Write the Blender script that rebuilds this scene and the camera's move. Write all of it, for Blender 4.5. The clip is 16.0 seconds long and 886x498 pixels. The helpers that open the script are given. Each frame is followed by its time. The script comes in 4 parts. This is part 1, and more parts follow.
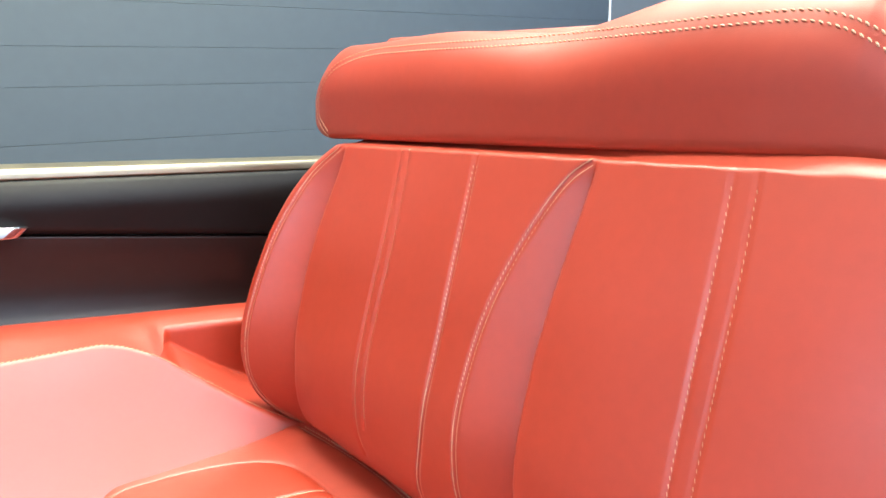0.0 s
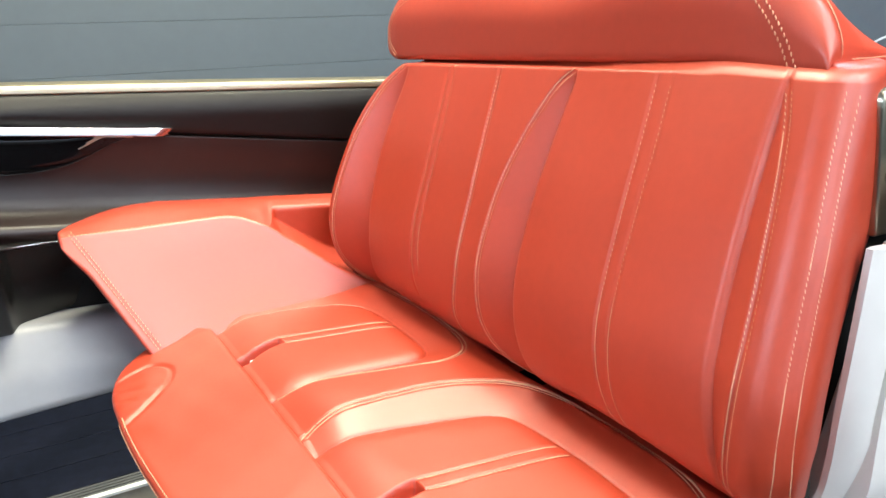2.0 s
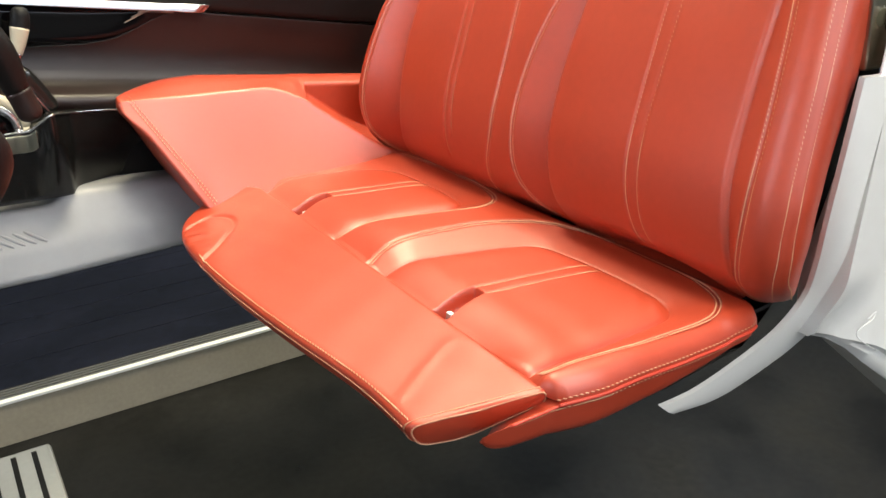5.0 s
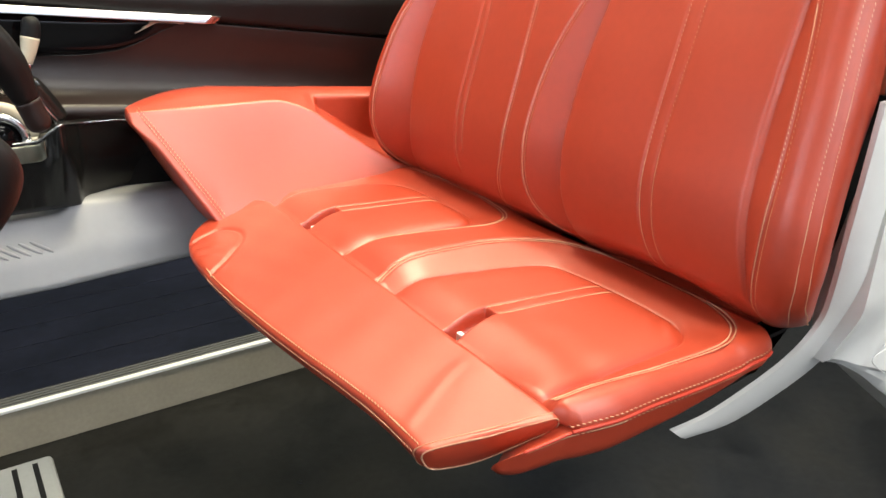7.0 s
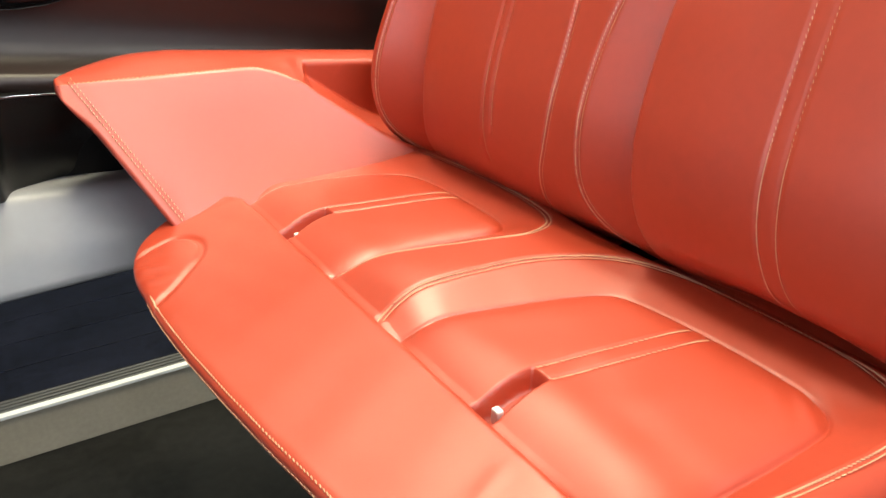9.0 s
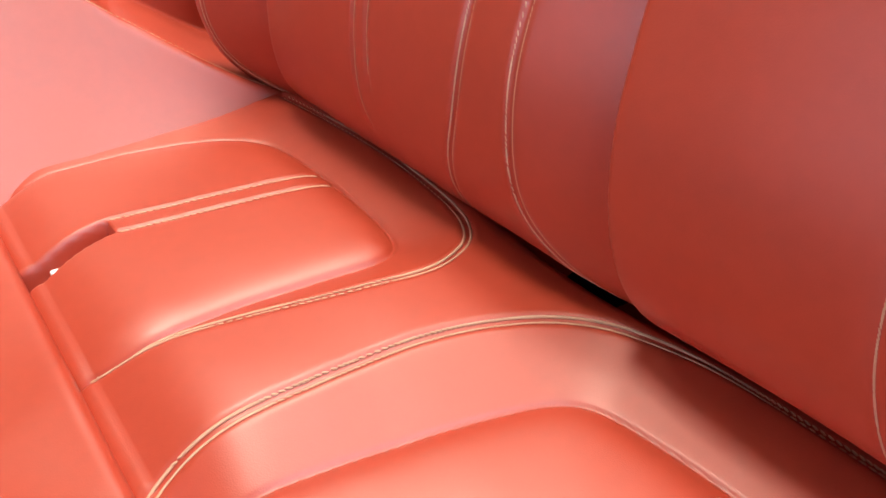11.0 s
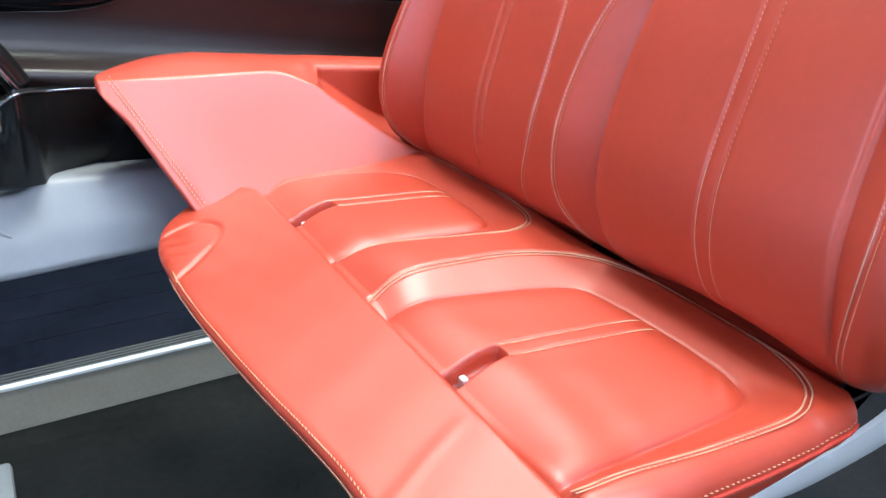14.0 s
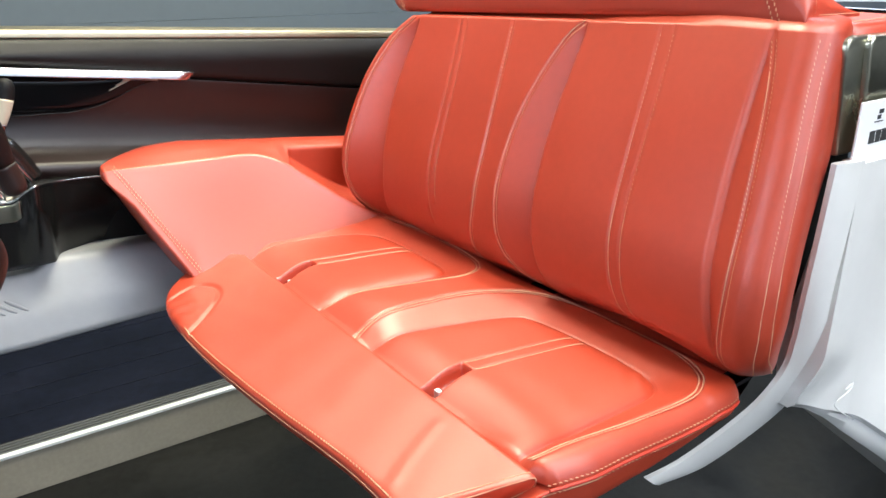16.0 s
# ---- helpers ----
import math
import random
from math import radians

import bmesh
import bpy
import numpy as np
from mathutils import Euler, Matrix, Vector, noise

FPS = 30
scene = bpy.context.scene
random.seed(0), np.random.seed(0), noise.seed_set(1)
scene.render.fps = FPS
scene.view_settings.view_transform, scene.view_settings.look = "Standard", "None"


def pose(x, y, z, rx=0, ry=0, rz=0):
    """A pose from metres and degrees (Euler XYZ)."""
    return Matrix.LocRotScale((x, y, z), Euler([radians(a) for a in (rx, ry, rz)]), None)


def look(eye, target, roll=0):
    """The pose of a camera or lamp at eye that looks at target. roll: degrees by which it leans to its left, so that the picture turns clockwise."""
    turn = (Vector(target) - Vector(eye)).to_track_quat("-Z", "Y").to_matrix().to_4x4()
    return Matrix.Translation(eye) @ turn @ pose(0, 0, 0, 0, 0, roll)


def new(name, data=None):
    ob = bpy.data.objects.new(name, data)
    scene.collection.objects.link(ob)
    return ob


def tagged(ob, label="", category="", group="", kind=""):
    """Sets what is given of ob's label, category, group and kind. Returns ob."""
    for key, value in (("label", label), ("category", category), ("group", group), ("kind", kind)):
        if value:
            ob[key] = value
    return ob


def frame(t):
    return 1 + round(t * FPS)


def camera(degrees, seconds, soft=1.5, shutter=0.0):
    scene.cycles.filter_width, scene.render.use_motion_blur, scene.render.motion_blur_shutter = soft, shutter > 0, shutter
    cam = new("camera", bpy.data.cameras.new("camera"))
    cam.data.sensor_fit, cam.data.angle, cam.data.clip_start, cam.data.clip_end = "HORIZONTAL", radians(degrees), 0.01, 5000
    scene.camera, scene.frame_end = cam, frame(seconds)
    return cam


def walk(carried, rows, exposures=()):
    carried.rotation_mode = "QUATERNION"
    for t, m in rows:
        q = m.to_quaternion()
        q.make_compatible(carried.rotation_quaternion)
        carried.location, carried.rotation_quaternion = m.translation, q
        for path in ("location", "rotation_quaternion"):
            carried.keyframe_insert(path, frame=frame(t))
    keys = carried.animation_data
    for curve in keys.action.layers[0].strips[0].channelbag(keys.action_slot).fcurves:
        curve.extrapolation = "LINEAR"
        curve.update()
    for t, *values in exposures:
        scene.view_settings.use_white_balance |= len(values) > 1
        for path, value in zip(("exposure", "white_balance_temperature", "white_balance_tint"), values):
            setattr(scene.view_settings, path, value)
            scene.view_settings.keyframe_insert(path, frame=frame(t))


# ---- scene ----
cam = camera(58.8, 16.0)

PATH = [
    (0, (-0.7549, -0.9263, 1.6591), (0.4094, 0.6366, 1.21), -0.46),
    (0.5, (-0.8088, -1.1205, 1.7597), (0.3564, 0.4586, 1.374), -1.43),
    (1, (-0.8601, -1.2437, 1.7455), (0.2387, 0.3811, 1.3549), -1.73),
    (1.5, (-0.9239, -1.287, 1.6961), (0.1063, 0.3625, 1.2293), -1.05),
    (2, (-0.9042, -1.2836, 1.6624), (0.0557, 0.3647, 1.0608), -1.03),
    (2.5, (-0.9156, -1.2708, 1.6238), (-0.0048, 0.3861, 0.9717), -1.63),
    (3, (-0.9973, -1.2599, 1.6059), (-0.0682, 0.3769, 0.9295), -1.09),
    (3.5, (-1.1225, -1.3282, 1.6038), (-0.1409, 0.2467, 0.8581), -0.54),
    (3.7, (-1.1172, -1.3689, 1.6004), (-0.1239, 0.1861, 0.8287), -1.17),
    (5.8, (-1.1616, -1.3995, 1.5973), (-0.1386, 0.1351, 0.8237), 0.80),
    (6, (-1.1581, -1.4038, 1.599), (-0.1441, 0.1396, 0.8311), 0.66),
    (6.5, (-1.1542, -1.3917, 1.5992), (-0.1412, 0.1594, 0.8457), 0.76),
    (7, (-1.1478, -1.3649, 1.6058), (-0.131, 0.1816, 0.848), 0.83),
    (7.5, (-1.1584, -1.3551, 1.5995), (-0.1315, 0.1846, 0.8412), 1.11),
    (8, (-1.139, -1.3464, 1.603), (-0.1252, 0.1861, 0.8135), 0.80),
    (8.2, (-1.1082, -1.3174, 1.5929), (-0.1042, 0.2163, 0.7932), 0.67),
    (10.3, (-0.7392, -0.6524, 1.4593), (0.203, 0.8188, 0.4856), 1.46),
    (10.5, (-0.7154, -0.651, 1.4569), (0.246, 0.7768, 0.4384), 1.14),
    (11, (-0.6149, -0.67, 1.472), (0.3761, 0.6554, 0.349), -0.08),
    (11.5, (-0.5852, -0.6619, 1.4502), (0.3959, 0.6479, 0.3004), -2.02),
    (12, (-0.5456, -0.7119, 1.5108), (0.4464, 0.5755, 0.3451), -5.12),
    (12.5, (-0.5856, -0.8201, 1.5302), (0.5153, 0.4724, 0.4731), -3.99),
    (13, (-0.7637, -0.9556, 1.6259), (0.238, 0.5172, 0.7163), -2.31),
    (13.5, (-0.8903, -1.0994, 1.612), (0.0039, 0.4664, 0.7467), 0.29),
    (14, (-0.989, -1.1751, 1.583), (-0.0519, 0.379, 0.7425), 2.30),
    (14.5, (-1.0706, -1.2781, 1.6041), (-0.1042, 0.2627, 0.7721), 0.57),
    (15, (-1.0959, -1.3375, 1.6506), (-0.0669, 0.1898, 0.8706), 0.14),
    (15.5, (-1.1435, -1.366, 1.6556), (-0.0628, 0.1539, 0.933), 0.51),
    (16, (-1.1583, -1.3709, 1.666), (-0.0702, 0.1557, 0.9691), 0.36),
]
walk(cam, [(t, look(eye, target, roll)) for t, eye, target, roll in PATH], exposures=[
    (0, 0.18, 5250, 10), (1.0, 0.35, 5400, 10), (1.5, 0.26, 5500, 10), (2.5, -0.02, 5800, 10), (3.5, -0.22, 6200, 10), (6.0, -0.17, 6050, 10), (8.2, -0.17, 6050, 10),
    (10.5, -0.58, 5700, 10), (11.5, -0.38, 4900, 10), (12, -0.26, 4900, 10), (12.5, 0.08, 4800, 10), (13, 0.04, 4650, 10), (13.5, -0.16, 4600, 10),
    (14.5, -0.08, 5100, 10), (15.2, -0.05, 5450, 10), (16, -0.03, 5550, 10),
])

# ---- world and lights ----
world = bpy.data.worlds.new("world")
scene.world = world
world.use_nodes = True
world.node_tree.nodes["Background"].inputs[0].default_value = (0.55, 0.6, 0.66, 1)
world.node_tree.nodes["Background"].inputs[1].default_value = 0.25


def area(name, m, sx, sy, power, colour=(1, 1, 1)):
    lamp = bpy.data.lights.new(name, "AREA")
    lamp.shape, lamp.size, lamp.size_y, lamp.energy, lamp.color = "RECTANGLE", sx, sy, power, colour
    ob = new(name, lamp)
    ob.matrix_world = m
    return ob


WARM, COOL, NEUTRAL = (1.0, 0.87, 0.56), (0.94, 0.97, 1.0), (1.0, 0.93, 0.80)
# x, y, length, width, power, colour of the added ceiling panels
# All unseen: the first two follow the cushion's shadow edge, others are added fill
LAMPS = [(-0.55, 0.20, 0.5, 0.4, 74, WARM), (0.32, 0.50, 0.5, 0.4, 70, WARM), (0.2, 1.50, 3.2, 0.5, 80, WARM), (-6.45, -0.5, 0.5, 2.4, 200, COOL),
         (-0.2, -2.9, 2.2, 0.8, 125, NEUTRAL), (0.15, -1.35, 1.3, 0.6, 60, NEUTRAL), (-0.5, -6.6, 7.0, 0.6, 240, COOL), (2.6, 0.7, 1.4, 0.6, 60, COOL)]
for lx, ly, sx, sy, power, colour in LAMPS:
    area("added_hall_light", pose(lx, ly, 3.72), sx, sy, power, colour)

# ---- materials ----


def material(name, colour, rough=0.5, metal=0.0, spec=0.5, vary=0.08, vary_scale=6.0, grain=0.0, grain_scale=400.0,
             rough_vary=0.08, coat=0.0, kind="noise", coat_rough=0.06):
    m = bpy.data.materials.new(name)
    m.use_nodes = True
    n, l = m.node_tree.nodes, m.node_tree.links
    b = n["Principled BSDF"]
    b.inputs["Metallic"].default_value = metal
    b.inputs["Specular IOR Level"].default_value = spec
    b.inputs["Coat Weight"].default_value = coat
    b.inputs["Coat Roughness"].default_value = coat_rough
    tc = n.new("ShaderNodeTexCoord")
    big = n.new("ShaderNodeTexNoise")
    big.inputs["Scale"].default_value = vary_scale
    big.inputs["Detail"].default_value = 6
    l.new(tc.outputs["Object"], big.inputs["Vector"])
    fine = n.new("ShaderNodeTexNoise")
    fine.inputs["Scale"].default_value = vary_scale * 14
    fine.inputs["Detail"].default_value = 4
    l.new(tc.outputs["Object"], fine.inputs["Vector"])
    add = n.new("ShaderNodeMath")
    add.operation = "ADD"
    l.new(big.outputs["Fac"], add.inputs[0])
    l.new(fine.outputs["Fac"], add.inputs[1])
    ramp = n.new("ShaderNodeMapRange")
    ramp.inputs["From Min"].default_value, ramp.inputs["From Max"].default_value = 0.6, 1.4
    ramp.inputs["To Min"].default_value, ramp.inputs["To Max"].default_value = 1 - vary, 1 + vary
    l.new(add.outputs[0], ramp.inputs["Value"])
    mul = n.new("ShaderNodeMix")
    mul.data_type, mul.blend_type = "RGBA", "MULTIPLY"
    mul.inputs["Factor"].default_value = 1
    mul.inputs["A"].default_value = (*colour, 1)
    l.new(ramp.outputs[0], mul.inputs["B"])
    l.new(mul.outputs["Result"], b.inputs["Base Color"])
    rr = n.new("ShaderNodeMapRange")
    rr.inputs["From Min"].default_value, rr.inputs["From Max"].default_value = 0.3, 0.7
    rr.inputs["To Min"].default_value, rr.inputs["To Max"].default_value = max(rough - rough_vary, 0.02), min(rough + rough_vary, 1)
    l.new(big.outputs["Fac"], rr.inputs["Value"])
    l.new(rr.outputs[0], b.inputs["Roughness"])
    if grain:
        if kind == "leather":
            tex = n.new("ShaderNodeTexVoronoi")
            tex.inputs["Scale"].default_value = grain_scale
            out = tex.outputs["Distance"]
        else:
            tex = n.new("ShaderNodeTexNoise")
            tex.inputs["Scale"].default_value = grain_scale
            tex.inputs["Detail"].default_value = 5
            out = tex.outputs["Fac"]
        l.new(tc.outputs["Object"], tex.inputs["Vector"])
        bump = n.new("ShaderNodeBump")
        bump.inputs["Strength"].default_value = grain
        bump.inputs["Distance"].default_value = 0.002
        l.new(out, bump.inputs["Height"])
        l.new(bump.outputs[0], b.inputs["Normal"])
    return m


LEATHER = material("coral_leather", (0.400, 0.0430, 0.0140), 0.42, spec=0.82, vary=0.07, vary_scale=5, grain=0.05,
                   grain_scale=900, rough_vary=0.05, kind="leather", coat=0.04, coat_rough=0.28)
THREAD = material("cream_thread", (0.60, 0.33, 0.20), 0.7, vary=0.12, vary_scale=80, grain=0.3, grain_scale=3000)
PIPING = material("red_piping", (0.50, 0.045, 0.022), 0.45, vary=0.08, vary_scale=8, grain=0.2, grain_scale=1200)
DARK_LEATHER = material("dark_leather", (0.008, 0.0065, 0.0062), 0.42, spec=0.26, vary=0.15, vary_scale=4, grain=0.15, grain_scale=900, kind="leather")
# Red-brown tint puts the seat's reflection on the lining into the colour
BROWN_PANEL = material("dark_brown_satin_panel", (0.020, 0.0110, 0.0095), 0.34, spec=0.36, vary=0.15, vary_scale=3, grain=0.05, grain_scale=500)
BLACK_GLOSS = material("black_gloss", (0.003, 0.003, 0.0035), 0.06, spec=0.16, vary=0.1, rough_vary=0.02)
PIANO = material("black_satin_plastic", (0.010, 0.0095, 0.009), 0.22, spec=0.5, vary=0.1, rough_vary=0.03)
BLACK_MATT = material("black_matt", (0.006, 0.006, 0.0065), 0.6, spec=0.25, vary=0.2, grain=0.1)
CHROME = material("bright_chrome", (0.60, 0.61, 0.63), 0.22, metal=1.0, vary=0.04, rough_vary=0.05)
BRONZE = material("satin_bronze_metal", (0.33, 0.295, 0.215), 0.38, metal=1.0, vary=0.08, vary_scale=3, rough_vary=0.06)
STEEL = material("brushed_olive_steel", (0.42, 0.41, 0.32), 0.34, metal=1.0, vary=0.10, vary_scale=5, rough_vary=0.08)
WHITE_PAINT = material("white_gloss_paint", (0.80, 0.795, 0.76), 0.22, vary=0.03, vary_scale=2, coat=0.5, rough_vary=0.03)
CARD = material("white_card", (0.85, 0.85, 0.85), 0.5, vary=0.02)
INK = material("dark_ink", (0.03, 0.03, 0.03), 0.6, vary=0.1)
GREY_SHELL = material("pale_grey_satin_plastic", (0.27, 0.275, 0.29), 0.38, vary=0.05, vary_scale=3, grain=0.05, grain_scale=600)
WALL_GREY = material("blue_grey_wall_paint", (0.100, 0.123, 0.147), 0.65, vary=0.05, vary_scale=1.5, grain=0.08, grain_scale=120)
# Pale so that the unseen closing walls throw lamp light back at the car
BOUNCE_WHITE = material("off_white_bounce_paint", (0.72, 0.74, 0.76), 0.7, vary=0.04, vary_scale=1.0, grain=0.05, grain_scale=120)
WALL_DARK = material("slate_grey_print", (0.105, 0.123, 0.143), 0.45, vary=0.06, vary_scale=1.0, grain=0.04, grain_scale=200)
WHITE_PRINT = material("white_print", (0.82, 0.86, 0.9), 0.5, vary=0.03)
BLUE_PRINT = material("pale_blue_print", (0.30, 0.38, 0.47), 0.5, vary=0.1, vary_scale=3)
# Colour mottle of floor and deck paints in patchy reflections beside scuffs
CARPET = material("charcoal_carpet", (0.0080, 0.0080, 0.0074), 0.46, spec=0.28, vary=0.9, vary_scale=2.6, grain=0.3, grain_scale=350, rough_vary=0.22)
DECK = material("navy_deck_board", (0.0062, 0.0076, 0.0165), 0.42, spec=0.17, vary=0.6, vary_scale=3, grain=0.1, grain_scale=250, rough_vary=0.18)
# Near-white, hardly metallic: the reflected overhead light is put into the colour
ALU = material("aluminium_painted_sheen", (0.92, 0.92, 0.90), 0.34, metal=0.1, vary=0.03, rough_vary=0.02)
BRUSHED = material("brushed_grey_metal", (0.42, 0.43, 0.42), 0.34, metal=0.4, vary=0.06, rough_vary=0.05)
GROOVE = material("dark_ribbed_rubber", (0.10, 0.10, 0.10), 0.45, vary=0.1)
PLINTH = material("warm_grey_plinth", (0.37, 0.335, 0.265), 0.42, vary=0.12, vary_scale=5, grain=0.1, grain_scale=300)
# Lightened so that the unseen ceiling reflects light down onto the leather
CEILING = material("hall_ceiling", (0.70, 0.71, 0.73), 0.8, vary=0.05)
CREAM = material("cream_plastic", (0.55, 0.50, 0.38), 0.35, vary=0.05)

# ---- building helpers ----


def part(name, bm, mat, parent=None, label="", smooth=True):
    me = bpy.data.meshes.new(name)
    bmesh.ops.recalc_face_normals(bm, faces=bm.faces)
    bm.to_mesh(me)
    bm.free()
    return finish(name, me, mat, parent, label, smooth)


def finish(name, me, mat, parent=None, label="", smooth=True):
    me.materials.append(mat)
    if smooth:
        me.shade_smooth()
    ob = new(name, me)
    ob.parent = parent
    if label:
        tagged(ob, label)
    return ob


def thing(name, label, category, at=(0, 0, 0), group="", kind=""):
    ob = new(name)
    ob.location = at
    ob.empty_display_size = 0.05
    return tagged(ob, label, category, group, kind)


def grid_mesh(name, pts, mat, parent=None, label="", close_u=False, close_v=False, caps=False):
    """A mesh from an array of points, rows by columns."""
    pts = np.asarray(pts, float)
    nu, nv = pts.shape[:2]
    verts = pts.reshape(-1, 3)
    iu = np.arange(nu if close_u else nu - 1)
    iv = np.arange(nv if close_v else nv - 1)
    a, b = np.meshgrid(iu, iv, indexing="ij")
    a2, b2 = (a + 1) % nu, (b + 1) % nv
    quads = np.stack([a * nv + b, a2 * nv + b, a2 * nv + b2, a * nv + b2], -1).reshape(-1, 4).tolist()
    if caps:
        quads.append([int(k) for k in range(nv)][::-1])
        quads.append([int((nu - 1) * nv + k) for k in range(nv)])
    me = bpy.data.meshes.new(name)
    me.from_pydata(verts.tolist(), [], quads)
    bm = bmesh.new()
    bm.from_mesh(me)
    bmesh.ops.recalc_face_normals(bm, faces=bm.faces)
    bm.to_mesh(me)
    bm.free()
    return finish(name, me, mat, parent, label)


def box(bm, x0, x1, y0, y1, z0, z1, bevel=0.0, seg=2):
    r = bmesh.ops.create_cube(bm, size=1, matrix=Matrix.LocRotScale(((x0 + x1) / 2, (y0 + y1) / 2, (z0 + z1) / 2), None, (abs(x1 - x0), abs(y1 - y0), abs(z1 - z0))))
    if bevel:
        es = list({e for v in r["verts"] for e in v.link_edges})
        bmesh.ops.bevel(bm, geom=es, offset=bevel, segments=seg, affect="EDGES", profile=0.5)


def boxed(name, dims, mat, parent=None, label="", bevel=0.003):
    bm = bmesh.new()
    box(bm, *dims, bevel)
    return part(name, bm, mat, parent, label, smooth=False)


def curve(ctrl, n=80):
    """A smooth line through a few control points."""
    c = np.asarray(ctrl, float)
    c = np.vstack([2 * c[0] - c[1], c, 2 * c[-1] - c[-2]])
    out = []
    m = len(c) - 3
    for s in np.linspace(0, m, n):
        i = min(int(s), m - 1)
        t = s - i
        p0, p1, p2, p3 = c[i:i + 4]
        out.append(0.5 * (2 * p1 + (p2 - p0) * t + (2 * p0 - 5 * p1 + 4 * p2 - p3) * t * t + (3 * p1 - p0 - 3 * p2 + p3) * t ** 3))
    return np.array(out)


def dist_to(line, a, b):
    """Distance of the points (a, b) from a line in the plane."""
    d = np.full(np.shape(a), 9.0)
    for p, q in zip(line[:-1], line[1:]):
        v = q - p
        k = np.clip(((a - p[0]) * v[0] + (b - p[1]) * v[1]) / max(v @ v, 1e-12), 0, 1)
        d = np.minimum(d, np.hypot(a - p[0] - k * v[0], b - p[1] - k * v[1]))
    return d


def offset_line(line, d):
    t = np.gradient(line, axis=0)
    t /= np.linalg.norm(t, axis=1)[:, None] + 1e-12
    return line + d * np.stack([-t[:, 1], t[:, 0]], 1)


def resample(pts, step):
    pts = np.asarray(pts, float)
    s = np.r_[0, np.cumsum(np.linalg.norm(np.diff(pts, axis=0), axis=1))]
    k = np.arange(step / 2, s[-1], step)
    return np.stack([np.interp(k, s, pts[:, i]) for i in range(pts.shape[1])], 1)


def stitches(name, pts, normals, parent, pitch=0.0078, length=0.0053, radius=0.0009, label="cream decorative thread"):
    """A row of thread stitches along points with the surface's normals."""
    both = resample(np.hstack([pts, normals]), pitch)
    p, nn = both[:, :3], both[:, 3:]
    t = np.gradient(p, axis=0)
    t /= np.linalg.norm(t, axis=1)[:, None] + 1e-12
    nn = nn / (np.linalg.norm(nn, axis=1)[:, None] + 1e-12)
    side = np.cross(t, nn)
    t = t + 0.26 * side
    verts, faces = [], []
    for k in range(len(p)):
        c = p[k] + nn[k] * radius * 0.55
        base = len(verts)
        for s, w in ((-0.5, 0.35), (-0.25, 1), (0.25, 1), (0.5, 0.35)):
            for a, b in ((1, 0), (0, 1), (-1, 0), (0, -1)):
                verts.append((c + t[k] * s * length + side[k] * a * w * radius * 1.25 + nn[k] * b * w * radius).tolist())
        for r in range(3):
            for q in range(4):
                faces.append((base + 4 * r + q, base + 4 * r + (q + 1) % 4, base + 4 * r + 4 + (q + 1) % 4, base + 4 * r + 4 + q))
    me = bpy.data.meshes.new(name)
    me.from_pydata(verts, [], faces)
    ob = finish(name, me, THREAD, parent, label)
    return tagged(ob, kind="stuff")


def seam_on(surface, line, parent, gap=0.0034, double=True, pitch=0.0078, name="stitching", radius=0.0009):
    """Stitch rows that follow a line of the surface's own plane."""
    for d in ((-gap, gap) if double else (0.0,)):
        ln = offset_line(line, d)
        p = surface(ln[:, 0], ln[:, 1])
        e = 1e-3
        du = surface(ln[:, 0] + e, ln[:, 1]) - p
        dv = surface(ln[:, 0], ln[:, 1] + e) - p
        n = np.cross(du, dv)
        n /= np.linalg.norm(n, axis=1)[:, None] + 1e-12
        if surface.flip:
            n = -n
        stitches(name, p, n, parent, pitch=pitch, radius=radius)


def tube(name, pts, radius, mat, parent=None, label="", seg=10, taper=None):
    pts = np.asarray(pts, float)
    t = np.gradient(pts, axis=0)
    t /= np.linalg.norm(t, axis=1)[:, None] + 1e-12
    up = np.array([0.13, 0.21, 0.97])
    if np.linalg.norm(np.cross(t, up), axis=1).min() < 0.25:
        up = np.array([0.13, 0.97, 0.21])
    a = np.cross(t, up)
    a /= np.linalg.norm(a, axis=1)[:, None] + 1e-12
    b = np.cross(a, t)
    ang = np.linspace(0, 2 * np.pi, seg, endpoint=False)
    r = np.full(len(pts), radius) if taper is None else radius * np.asarray(taper)
    ring = pts[:, None] + r[:, None, None] * (np.cos(ang)[None, :, None] * a[:, None] + np.sin(ang)[None, :, None] * b[:, None])
    return grid_mesh(name, ring, mat, parent, label, close_v=True, caps=True)


def rounded(poly, radii, n=5, k=0):
    """A closed outline with its corners rounded and k points on each straight run."""
    poly = np.asarray(poly, float)
    out = []
    for i in range(len(poly)):
        p, a, b = poly[i], poly[i - 1], poly[(i + 1) % len(poly)]
        la, lb = np.linalg.norm(a - p), np.linalg.norm(b - p)
        r = min(radii[i], 0.49 * la, 0.49 * lb)
        s, e = p + (a - p) / (la + 1e-9) * r, p + (b - p) / (lb + 1e-9) * r
        for t in np.linspace(0, 1, n):
            out.append((1 - t) ** 2 * s + 2 * t * (1 - t) * p + t * t * e)
    out = np.array(out)
    if k:
        full = []
        for i in range(len(poly)):
            a, b = out[i * n + n - 1], out[(i + 1) * n % len(out)]
            full.append(out[i * n:i * n + n])
            full.append(a + (b - a) * np.linspace(0, 1, k + 2)[1:-1, None])
        out = np.vstack(full)
    return out


def smoothstep(a, b, x):
    t = np.clip((x - a) / (b - a), 0, 1)
    return t * t * (3 - 2 * t)


